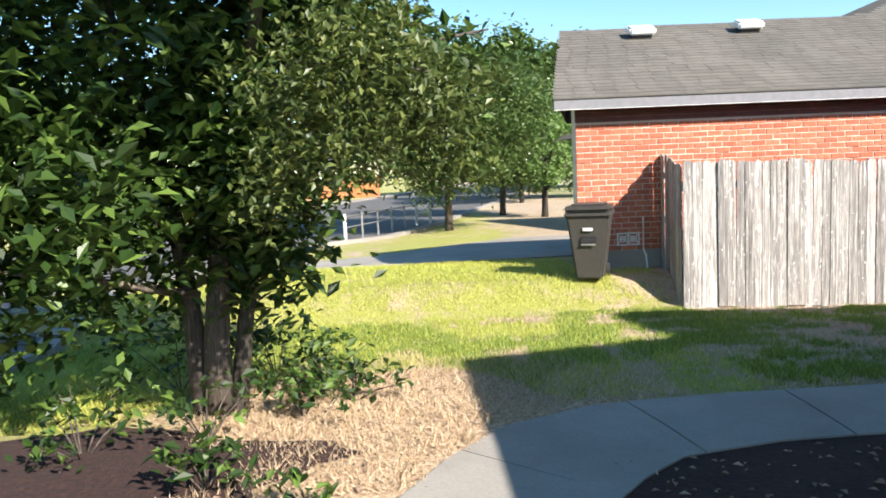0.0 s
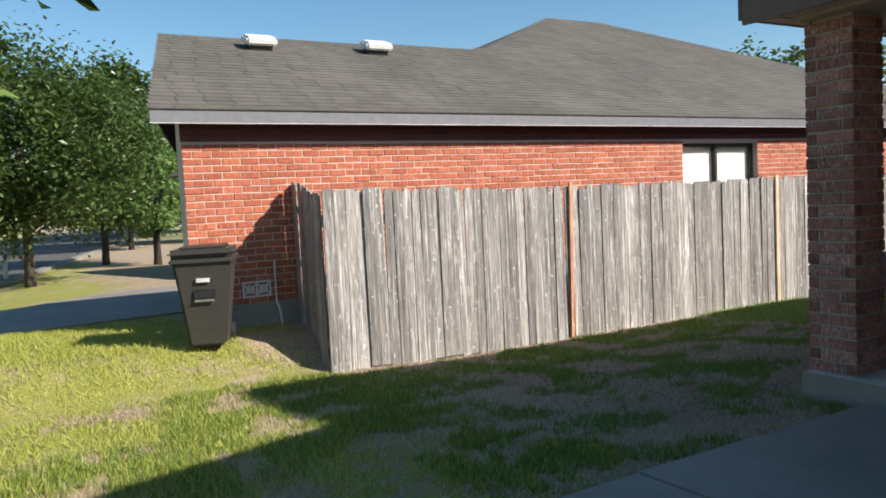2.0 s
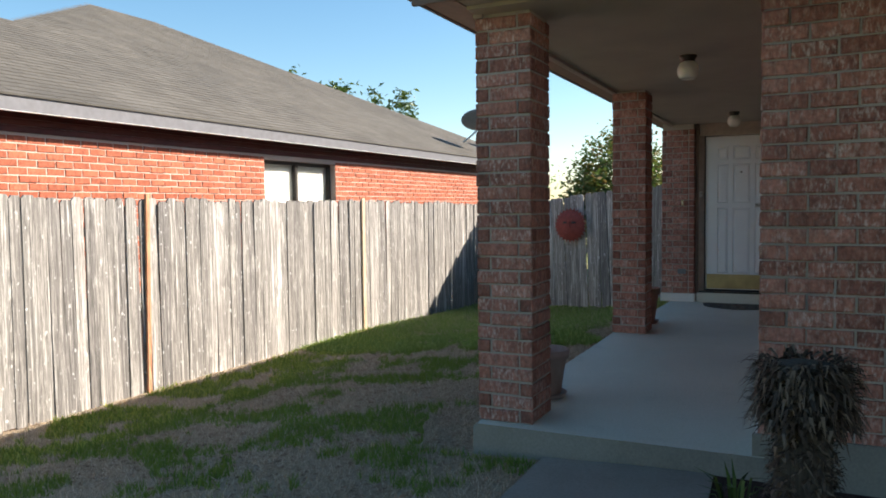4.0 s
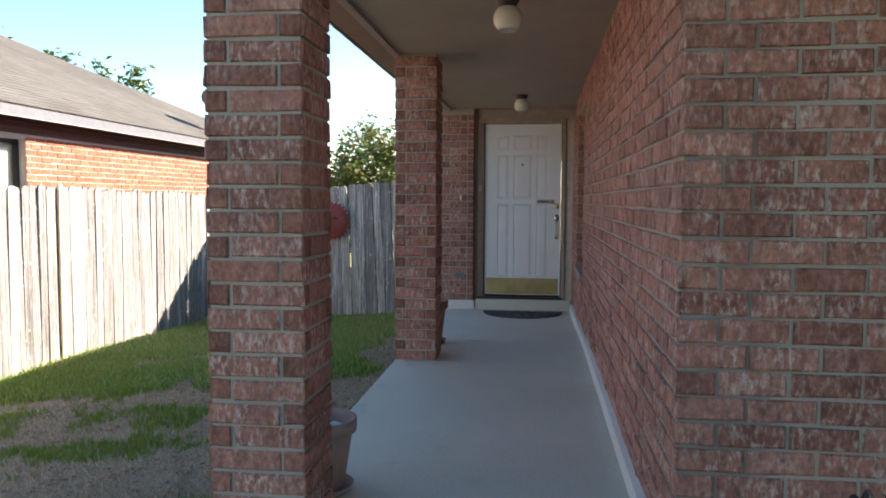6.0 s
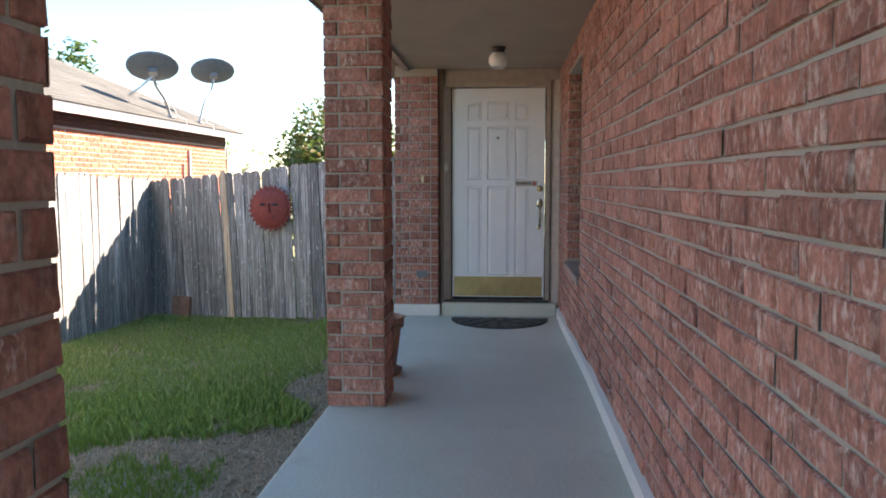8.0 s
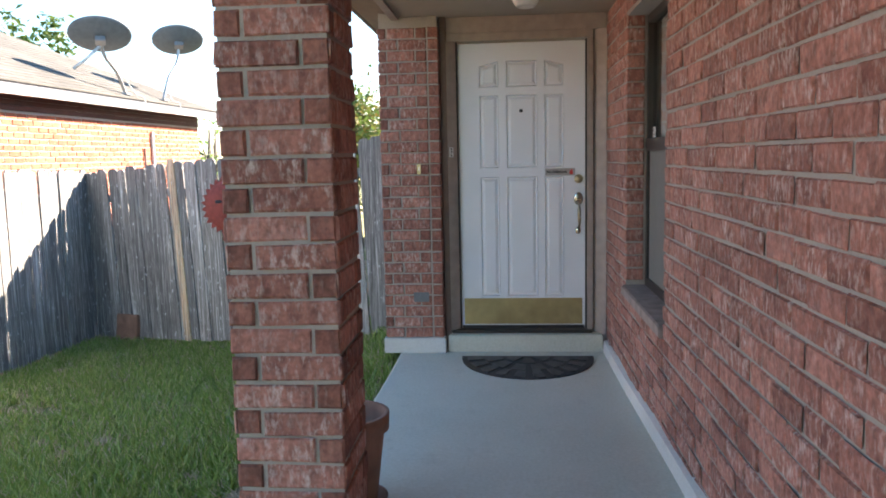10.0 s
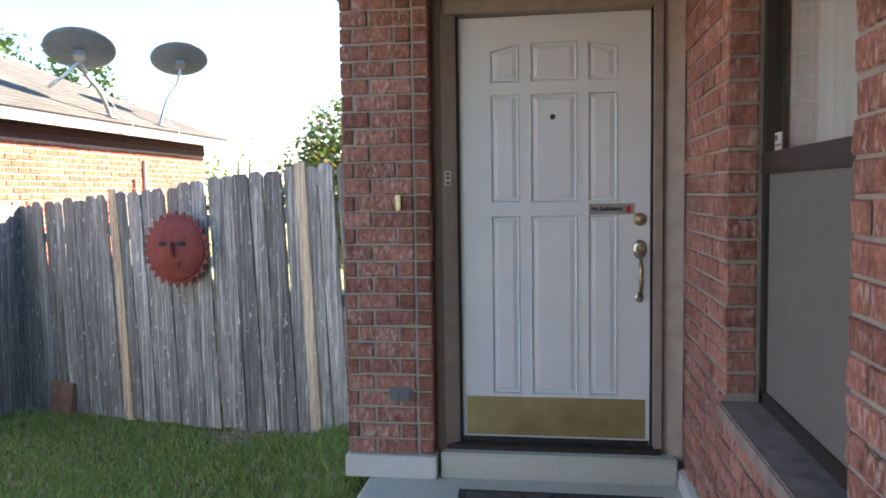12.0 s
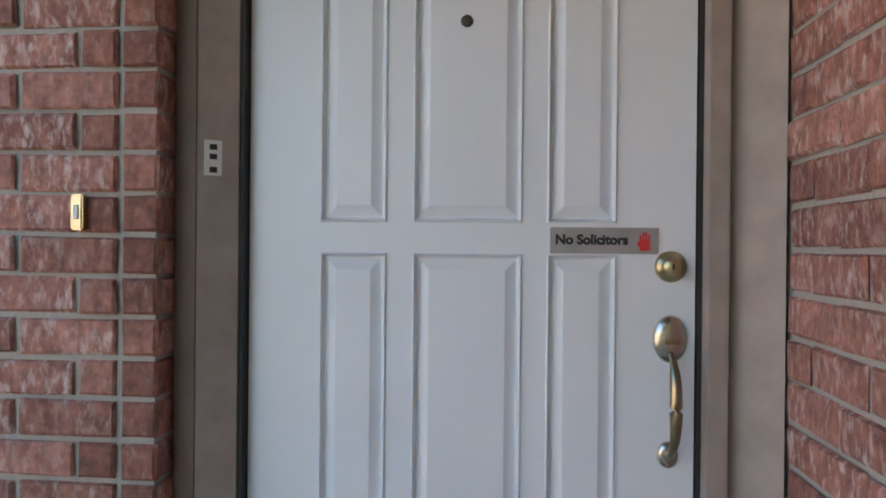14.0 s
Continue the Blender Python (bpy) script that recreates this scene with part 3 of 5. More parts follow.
# painted foundation strip at the foot of the bricks
bm = bmesh.new()
n = 24
prev = None
for i in range(n + 1):
    x = GAR_X + 0.004 + (10.36 - GAR_X) * i / n
    z = slab_top(x)
    ring = [bm.verts.new(p) for p in ((x, WALL_Y - 0.02, z - 0.02), (x, WALL_Y + 0.03, z - 0.02), (x, WALL_Y + 0.026, z + 0.075), (x, WALL_Y - 0.02, z + 0.09))]
    if prev:
        for a in range(4):
            b = (a + 1) % 4
            bm.faces.new((prev[a], ring[a], ring[b], prev[b]))
    else:
        bm.faces.new(ring)
    prev = ring
bm.faces.new(prev)
bmesh.ops.recalc_face_normals(bm, faces=bm.faces)
setting(link("baseboard", bm, BASEPAINT), "pale painted foundation strip at the wall's foot", "trim")
setting(link("baseboard_garage", box((GAR_X - 0.02, -4.0, -0.2), (GAR_X + 0.004, WALL_Y + 0.026, 0.24), 0.004), DARKEDGE), "dark-toned concrete foundation at the garage corner", "trim")

# pilaster beside the door
pilaster = thing("brick_pilaster", "red-brown brick pilaster beside the front door", "column", "", (10.35, 4.84, 0.045))
part("mortar_core", box((0.007, -0.21 + 0.007, 0.0), (0.33, 0.21 - 0.007, 2.5)), MORTAR, pilaster, "grey mortar")
part("base", box((-0.028, -0.225, 0.0), (0.33, 0.225, 0.108), 0.005), BASEPAINT, pilaster, "white painted base")
PZ0 = 0.153
b = Bricks(pilaster, BRICK, 300)
rows = int((2.42 - PZ0) / COURSE)
for r in range(rows):
    z = PZ0 + (r + 0.5) * COURSE
    def on_face(y0, y1):
        b.lay(Matrix.Translation((10.357, (y0 + y1) / 2, z)) @ pose(0, 0, 0, 0, 0, 270), abs(y1 - y0))
    on_face(4.63, 4.70)
    if r % 2:
        on_face(4.712, 4.784), on_face(4.796, 4.985), on_face(4.997, 5.05)
    else:
        on_face(4.712, 4.906), on_face(4.918, 5.05)
    b.lay(Matrix.Translation((10.40, 4.637, z)) @ pose(0, 0, 0, 0, 0, 0), 0.09)
    b.lay(Matrix.Translation((10.45, 5.043, z)) @ pose(0, 0, 0, 0, 0, 180), 0.194)
b.done()
# side wall of the house behind the pilaster
setting(link("wall_side", box((10.68, 4.75, -0.3), (22.0, 5.043, 2.5)), MORTAR), "plain side wall of the house", "wall")
# unseen upper storey, placed and pitched to cast the fence's diagonal shadow
setting(link("wall_upper_storey", box((17.0, -3.0, 2.5), (24.0, 4.95, 4.7)), MORTAR), "unseen upper storey wall, placed for its shadow on the fence", "wall")
setting(link("roof_upper_storey", prism([(-3.5, 4.70), (5.4, 4.70), (5.4, 4.75), (0.8, 5.86), (-3.5, 4.83)], 16.65, 24.4, "x"), SHINGLE), "unseen upper roof, pitched to cast the diagonal fence shadow", "roof")

# roof over the porch and the garage
bm = bmesh.new()
add_box(bm, (3.60, 3.40, CEIL), (10.6, 4.94, CEIL + 0.05))
setting(link("ceiling", bm, SOFFIT), "beige painted porch ceiling", "ceiling")
setting(link("ceiling_trim", box((3.72, 4.90, CEIL - 0.02), (10.36, 4.955, CEIL + 0.02), 0.003), TAUPE), "taupe trim along the ceiling's outer edge", "trim")
setting(link("soffit", prism([(4.94, CEIL + 0.015), (5.20, CEIL + 0.06), (5.20, CEIL + 0.09), (4.94, CEIL + 0.06)], 3.48, 16.0, "x"), BROWN), "brown soffit under the eave", "soffit")
setting(link("soffit_front", box((3.48, -4.2, CEIL + 0.02), (3.60, 4.94, CEIL + 0.05)), SOFFIT), "beige soffit under the front eave", "soffit")
setting(link("fascia", box((3.45, 5.20, CEIL + 0.055), (16.0, 5.23, CEIL + 0.20), 0.003), BROWN), "brown fascia board along the porch eave", "fascia")
setting(link("fascia_front", box((3.45, 3.3, CEIL + 0.02), (3.48, 5.20, CEIL + 0.20), 0.003), BROWN), "brown fascia board at the porch front", "fascia")
bm = bmesh.new()
R = [bm.verts.new(p) for p in ((3.42, 5.26, 2.63), (16.5, 5.26, 2.63), (16.5, -4.6, 2.63), (3.42, -4.6, 2.63), (7.9, 0.4, 4.5), (12.0, 0.4, 4.5))]
for f in ((0, 1, 5, 4), (1, 2, 5), (2, 3, 4, 5), (3, 0, 4), (3, 2, 1, 0)):
    bm.faces.new([R[i] for i in f])
bmesh.ops.recalc_face_normals(bm, faces=bm.faces)
setting(link("roof", bm, SHINGLE), "grey shingled hip roof over the porch", "roof")
# roof out of view, its corners set by the shadow wanted on the lawn
bm = bmesh.new()
R = [bm.verts.new(p) for p in ((1.17, 3.0, 2.5), (3.37, 3.70, 2.5), (4.5, -4.6, 2.5), (1.17, -4.6, 2.5), (4.5, -0.8, 3.5))]
for f in ((0, 1, 4), (1, 2, 4), (2, 3, 4), (3, 0, 4), (3, 2, 1, 0)):
    bm.faces.new([R[i] for i in f])
bmesh.ops.recalc_face_normals(bm, faces=bm.faces)
setting(link("roof_garage", bm, SHINGLE), "unseen garage roof shaped to cast the shadow on lawn and walk", "roof")
setting(link("wall_garage_front", box((1.75, -4.2, -0.2), (2.0, 1.2, 2.5)), MORTAR), "unseen garage front wall under the added roof", "brick wall")

brick_column("brick_column", 3.74, 4.625, 0.325, SLAB, CEIL, "square red-brown brick porch column with grey mortar")
brick_column("brick_column", 7.0, 4.628, 0.312, SLAB, CEIL, "square red-brown brick porch column with grey mortar")

# ---- front door ----
DL, DR, DB, DT = 4.505, 3.605, 0.19, 2.245
frame_ob = setting(new("door_frame"), "taupe painted door frame with head board", "door frame")
part("jamb", prism([(10.41, DL + 0.075), (10.465, DL + 0.012), (10.62, DL + 0.012), (10.62, DL + 0.075)], 0.19, DT + 0.011), TAUPE, frame_ob)
part("jamb", box((10.44, DR - 0.05, 0.19), (10.62, DR - 0.012, DT + 0.011), 0.003), TAUPE, frame_ob)
part("side_board", prism([(10.405, WALL_Y + 0.004), (10.47, DR - 0.051), (10.62, DR - 0.051), (10.62, WALL_Y + 0.004)], 0.05, 2.311), TAUPE, frame_ob)
# same paint as the right board; the darker brown stands in for shade
part("side_board", box((10.41, DL + 0.075, 0.05), (10.62, 4.626, 2.42), 0.003), BROWN, frame_ob, "side board coloured darker for shade")
part("stop", box((10.47, DL + 0.003, 0.19), (10.53, DL + 0.011, DT + 0.010)), DARKGAP, frame_ob, "dark weatherstrip")
part("stop", box((10.492, DR - 0.012, 0.19), (10.53, DR - 0.004, DT + 0.010)), DARKGAP, frame_ob, "dark weatherstrip")
part("head", box((10.44, DR - 0.05, DT + 0.012), (10.62, DL + 0.075, 2.31), 0.003), TAUPE, frame_ob)
part("head_board", box((10.443, WALL_Y + 0.004, 2.312), (10.62, DL + 0.074, 2.42)), TAUPE, frame_ob)


def on_jamb(k, out):
    """A point across the splayed jamb, k from the door to the wall, set out from its face."""
    return 10.465 - 0.055 * k - 0.753 * out, DL + 0.012 + 0.063 * k - 0.658 * out


plate = part("strike_plate", prism([on_jamb(0.42, 0), on_jamb(0.42, 0.003), on_jamb(0.84, 0.003), on_jamb(0.84, 0)], 1.45, 1.52), OFFWHITE, frame_ob, "worn pale metal plate with chipped paint")
for z in (1.462, 1.488, 1.507):
    part("screw_hole", prism([on_jamb(0.54, 0.002), on_jamb(0.54, 0.0038), on_jamb(0.72, 0.0038), on_jamb(0.72, 0.002)], z - 0.006, z + 0.005), DARKGAP, plate)

step_ob = setting(link("door_step", box((10.36, WALL_Y + 0.03, 0.03), (10.62, 4.60, 0.165), 0.008), PORCH), "grey painted concrete door step", "step")
setting(link("threshold", box((10.42, DR - 0.045, 0.165), (10.60, DL + 0.07, 0.187), 0.004), BRONZE), "dark metal door threshold", "threshold")

door = setting(new("door_1"), "closed white panelled front door with brass kick plate", "door")


def door_leaf():
    """A moulded leaf with nine raised panels in three columns; it faces -x."""
    w, h, x = DL - DR, DT - DB, DOOR_X
    bm = bmesh.new()
    cols = [(0.149, 0.288), (0.340, 0.562), (0.610, 0.748)]
    rows = [(0.235, 1.11), (1.172, 1.69), (1.745, 1.93)]
    us = sorted({0, w, *[v for c in cols for v in c]})
    zs = sorted({0, h, *[v for r in rows for v in r]})
    grid = {(i, j): bm.verts.new((x, DL - u, DB + z)) for i, u in enumerate(us) for j, z in enumerate(zs)}
    # the outer top panels slope down to the sides
    grid[1, len(zs) - 2].co.z -= 0.034
    grid[len(us) - 2, len(zs) - 2].co.z -= 0.034
    for i in range(len(us) - 1):
        for j in range(len(zs) - 1):
            bm.faces.new((grid[i, j], grid[i, j + 1], grid[i + 1, j + 1], grid[i + 1, j]))
    bm.normal_update()
    if list(bm.faces)[0].normal.x > 0:
        bmesh.ops.reverse_faces(bm, faces=list(bm.faces))

    def panel(f):
        c = f.calc_center_median()
        return any(a < DL - c.y < b for a, b in cols) and any(a < c.z - DB < b for a, b in rows)
    # a sunk moulding round each panel, a flat groove, then the raised field
    panels = [f for f in bm.faces if panel(f)]
    for thick, move in ((0.005, -0.005), (0.008, 0.015), (0.005, 0.0), (0.030, -0.011)):
        bmesh.ops.inset_individual(bm, faces=panels, thickness=thick, depth=0)
        for v in {v for f in panels for v in f.verts}:
            v.co.x += move
    edge = bmesh.ops.extrude_edge_only(bm, edges=[e for e in bm.edges if e.is_boundary])
    for v in edge["geom"]:
        if isinstance(v, bmesh.types.BMVert):
            v.co.x += 0.045
    return bm


part("leaf", door_leaf(), WHITE, door, "white painted moulded leaf")
part("kick_plate", box((DOOR_X - 0.004, DR + 0.02, DB + 0.03), (DOOR_X - 0.0005, DL - 0.02, DB + 0.222), 0.0012), KICK, door, "dull brass kick plate")
part("sweep", box((DOOR_X - 0.012, DR + 0.005, DB - 0.002), (DOOR_X - 0.001, DL - 0.005, DB + 0.022), 0.002), DARKGAP, door, "dark rubber door sweep")


def on_door(y, z):
    """A pose on the door's face whose z axis points out at the visitor."""
    return Matrix.Translation((DOOR_X, y, z)) @ pose(0, 0, 0, 0, -90, 0)


part("peephole", lathe([(0, 0.006), (0.006, 0.007), (0.010, 0.006), (0.0125, 0.003), (0.013, -0.002)], 20, on_door(4.058, 1.768)), BRONZE, door, "dark peephole", True)
bolt = part("deadbolt", lathe([(0.0, 0.026), (0.015, 0.026), (0.0185, 0.023), (0.021, 0.012), (0.027, 0.010), (0.031, 0.004), (0.032, -0.002)], 28, on_door(3.652, 1.278)), BRASS, door, "polished brass deadbolt", True)
part("keyhole", box((DOOR_X - 0.0275, 3.6505, 1.272), (DOOR_X - 0.0255, 3.6535, 1.284)), DARKGAP, bolt)


def oval(a, b, deep):
    bm = lathe([(0, deep), (0.6, deep * 0.92), (0.86, deep * 0.7), (0.97, deep * 0.3), (1.0, -0.002)], 28)
    bmesh.ops.transform(bm, matrix=Matrix.Diagonal((b, a, 1, 1)), verts=bm.verts)
    return bm


handle = part("handle", oval(0.034, 0.048, 0.012), NICKEL, door, "worn nickel handle set", True)
handle.matrix_basis = on_door(3.652, 1.135)
lower = part("lower_plate", oval(0.0205, 0.027, 0.009), NICKEL, handle, "", True)
lower.matrix_basis = handle.matrix_basis.inverted() @ on_door(3.655, 0.907)
grip = part("grip", tube(*eased([(10.487, 3.652, 1.105), (10.462, 3.652, 1.09), (10.449, 3.651, 1.055), (10.446, 3.650, 1.0), (10.450, 3.651, 0.95), (10.468, 3.654, 0.918), (10.492, 3.655, 0.908)],
                        [0.006, 0.0075, 0.0115, 0.0125, 0.0095, 0.007, 0.007]), 12), AGEDBRASS, handle, "aged brass and nickel grip", True)
grip.matrix_basis = handle.matrix_basis.inverted()
latch = part("thumb_latch", box((-0.008, -0.017, 0.008), (-0.002, 0.017, 0.028), 0.003), BRASS, handle)

sign = tagged(link("door_sign", box((DOOR_X - 0.0025, 3.676, 1.302), (DOOR_X + 0.0005, 3.888, 1.354), 0.0008), STEEL), "brushed steel sign reading No Solicitors with a red palm", "sign")


def lettering(text, parent, where, size, material, label):
    cu = bpy.data.curves.new("lettering", "FONT")
    cu.body, cu.size, cu.align_y, cu.extrude, cu.offset = text, size, "CENTER", 0.0003, 0.0013
    tmp = bpy.data.objects.new("lettering", cu)
    scene.collection.objects.link(tmp)
    bpy.context.view_layer.update()
    me = bpy.data.meshes.new_from_object(tmp.evaluated_get(bpy.context.evaluated_depsgraph_get()))
    bpy.data.objects.remove(tmp)
    me.materials.append(material)
    ob = new("lettering", me)
    ob.parent, ob.matrix_basis = parent, where
    ob["label"] = label
    return ob


upright = Matrix(((0, 0, -1, DOOR_X - 0.003), (-1, 0, 0, 3.878), (0, 1, 0, 1.329), (0, 0, 0, 1)))
lettering("No Solicitors", sign, upright, 0.0265, INK, "black words No Solicitors")
bm = bmesh.new()
palm = Vector((DOOR_X - 0.003, 3.703, 1.321))
add_box(bm, palm + Vector((-0.0006, -0.010, -0.012)), palm + Vector((0.0006, 0.010, 0.008)), 0.0003)
for k, (dy, top) in enumerate(((0.0085, 0.019), (0.003, 0.024), (-0.0025, 0.024), (-0.008, 0.019))):
    add_box(bm, palm + Vector((-0.0006, dy - 0.0021, 0.006)), palm + Vector((0.0006, dy + 0.0021, top)), 0.0003)
add_box(bm, palm + Vector((-0.0006, 0.010, -0.004)), palm + Vector((0.0006, 0.0145, 0.006)), 0.0003)
part("palm_symbol", bm, RED, sign, "red open palm symbol")

bell = thing("doorbell", "small brass doorbell button on the brick pilaster", "doorbell", "", (10.349, 4.781, 1.372))
part("plate", box((-0.019, -0.012, -0.034), (0.0, 0.012, 0.034), 0.003), BRASS, bell)
part("button", box((-0.022, -0.005, -0.014), (-0.018, 0.005, 0.014), 0.001), OFFWHITE, bell, "pale push button")

outlet = thing("outdoor_outlet", "grey metal covered power outlet on the pilaster", "outlet", "", (10.35, 4.787, 0.452))
part("cover_plate", box((-0.009, -0.055, -0.034), (0.004, 0.055, 0.034), 0.003), DISHGREY, outlet)
for dy in (-0.025, 0.025):
    part("flap", box((-0.016, dy - 0.019, -0.024), (-0.008, dy + 0.019, 0.024), 0.003), DISHGREY, outlet)

# ---- window in the entry wall ----
wx0, wx1, wz0, wz1 = WIN
window = setting(new("window_1"), "dark bronze sash window with grey screen in the brick wall", "window")
GY = 3.32
part("window_sill", box((wx0 - 0.0, 3.20, wz0 - 0.055), (wx1, WALL_Y + 0.022, wz0 + 0.004), 0.006), SILL, window, "grey-brown brick sill")
for lo, hi in (((wx0, GY - 0.03, wz0), (wx0 + 0.045, GY + 0.022, wz1)), ((wx1 - 0.045, GY - 0.03, wz0), (wx1, GY + 0.022, wz1)),
               ((wx0, GY - 0.03, wz0), (wx1, GY + 0.022, wz0 + 0.05)), ((wx0, GY - 0.03, wz1 - 0.05), (wx1, GY + 0.022, wz1)), ((wx0, GY - 0.03, 1.462), (wx1, GY + 0.026, 1.535))):
    part("window_frame", box(lo, hi, 0.003), BRONZE, window)
part("lower_screen", box((wx0 + 0.045, GY + 0.004, wz0 + 0.05), (wx1 - 0.045, GY + 0.008, 1.462)), SHADECLOTH, window, "grey insect screen")
pane = part("pane", box((wx0 + 0.045, GY - 0.012, 1.535), (wx1 - 0.045, GY - 0.008, wz1 - 0.05)), GLASS, window)
pane.visible_shadow = False
folds = [(wx0 + 0.05 + 0.0148 * i, GY - 0.05 + 0.014 * math.sin(i * 0.55) + 0.006 * math.sin(i * 1.7)) for i in range(70)]
curtain = raw("curtain", [(x, y, z) for x, y in folds for z in (wz0, wz1)], [(2 * i, 2 * i + 2, 2 * i + 3, 2 * i + 1) for i in range(69)], BLIND, window, True)
curtain["label"] = "pale curtain hanging in folds"
sticker = part("sticker", box((wx1 - 0.125, GY - 0.007, 1.540), (wx1 - 0.050, GY - 0.005, 1.598)), OFFWHITE, window, "small white printed sticker")
part("print", box((wx1 - 0.080, GY - 0.0048, 1.572), (wx1 - 0.056, GY - 0.0042, 1.590)), INK, sticker)
part("print", box((wx1 - 0.118, GY - 0.0048, 1.552), (wx1 - 0.062, GY - 0.0042, 1.560)), DISHGREY, sticker)
setting(link("wall_window_back", box((wx0 - 0.2, 3.02, wz0 - 0.2), (wx1 + 0.2, 3.10, wz1 + 0.2)), MORTAR), "dark room wall behind the window", "wall")

# ---- things on the porch ----
def porch_lamp(x, y):
    lamp = thing("ceiling_lamp", "white glass globe lamp on a dark ceiling cap", "lamp", "porch lamps", (x, y, CEIL))
    part("cap", lathe([(0, 0.0), (0.062, 0.0), (0.062, -0.012), (0.050, -0.028), (0.047, -0.045), (0, -0.045)], 24), BRONZE, lamp, "dark bronze cap", True)
    part("globe", lathe([(0.046, -0.04)] + [(0.078 * math.sin(a), -0.105 - 0.078 * -math.cos(a) * -1) for a in [0.62 + i * 0.21 for i in range(12)]] + [(0, -0.183)], 24), OPAL, lamp, "white opal globe", True)


porch_lamp(5.53, 4.05)
porch_lamp(9.27, 4.05)


def pot(x, y, z, r, h, material, label):
    p = thing("plant_pot", label, "plant pot", "", (x, y, z))
    part("bowl", lathe([(0, 0.02), (r * 0.68, 0.02), (r * 0.93, h * 0.80), (r * 0.95, h * 0.82), (r * 1.06, h * 0.83), (r * 1.08, h), (r * 0.96, h), (r * 0.92, h * 0.86), (r * 0.80, h * 0.80), (0, h * 0.79)], 32), material, p, "", True)
    part("saucer", lathe([(0, 0.0), (r * 0.8, 0.0), (r * 0.98, 0.035), (r * 0.93, 0.035), (r * 0.78, 0.012), (0, 0.012)], 32), material, p, "", True)
    return p


pot(4.40, 4.765, SLAB, 0.140, 0.31, CLAYPINK, "faded clay pot with pebbles behind the porch column")
for i, (dx, dy) in enumerate(((-0.06, 0.02), (0.05, -0.05), (0.03, 0.06), (-0.03, -0.07), (0.0, 0.0), (0.085, 0.03), (-0.09, -0.03))):
    bm = bmesh.new()
    bmesh.ops.create_icosphere(bm, subdivisions=2, radius=0.036)
    for v in bm.verts:
        v.co += v.co * 0.25 * noise.noise(v.co * 30 + Vector((i * 3, 0, 0)))
    bmesh.ops.scale(bm, vec=(1.15, 0.9, 0.7), verts=bm.verts)
    st = link("pebble", bm, STONE, smooth=True)
    st.matrix_basis = pose(4.40 + dx, 4.765 + dy, SLAB + 0.255 + (0.025 if i == 4 else 0), 0, 0, i * 47)
    tagged(st, "pale rounded pebble lying in the clay pot", "stone", "pebbles in the pot")
soil_pot = pot(7.74, 4.775, slab_top(7.74), 0.142, 0.37, TERRA, "terracotta pot with saucer behind the porch column")

part("soil", lathe([(0, 0.300), (0.08, 0.298), (0.119, 0.296), (0.119, 0.290), (0, 0.290)], 28), MULCH, soil_pot, "dark dry soil")

# half-round rubber mat
mat_ob = thing("door_mat", "black half-round rubber door mat with stone pattern", "door mat", "", (10.19, 4.035, slab_top(10.0) + 0.002))
half = [(0.0, -0.455)] + [(-0.56 * math.cos(a), 0.455 * math.sin(a)) for a in [math.pi * (i / 28 - 0.5) for i in range(1, 28)]] + [(0.0, 0.455)]
part("base", prism(half, 0.0, 0.010), BLACK, mat_ob)
rnd = random.Random(4)
for r0, count in ((0.10, 3), (0.24, 6), (0.36, 10)):
    for k in range(count):
        a0 = math.pi * (k / count - 0.5) + 0.05 / r0 * 0.3
        a1 = math.pi * ((k + 1) / count - 0.5) - 0.05 / r0 * 0.3
        inner, outer = (r0 - 0.055), (r0 + 0.055)
        pts = [(inner, a0 + 0.03), (inner, a1 - 0.03), (outer, a1 - 0.02), (outer * 1.02, (a0 + a1) / 2), (outer, a0 + 0.02)]
        poly = [(-0.56 / 0.455 * r * math.cos(a) * rnd.uniform(0.97, 1.03) - 0.012, r * math.sin(a) * rnd.uniform(0.98, 1.02)) for r, a in pts]
        part("stone_pad", prism(poly, 0.010, 0.017), MATGREY, mat_ob)


# ---- fences ----
def board_mesh(seed, wide, high):
    """A dog-eared picket, 18 mm thick, slightly cupped at its top corners."""
    rnd = random.Random(seed)
    w, ear = wide / 2, rnd.uniform(0.022, 0.034)
    top = high + rnd.uniform(-0.006, 0.006)
    out = [(-w, 0), (w, 0), (w + rnd.uniform(-0.003, 0.001), top - ear), (w - ear * 0.9, top), (-w + ear * 0.9, top), (-w - rnd.uniform(-0.003, 0.001), top - ear)]
    bm = prism(out, -0.009, 0.009, "y")
    me = bpy.data.meshes.new("board")
    bm.to_mesh(me)
    bm.free()
    me.materials.append(WOOD)
    return me


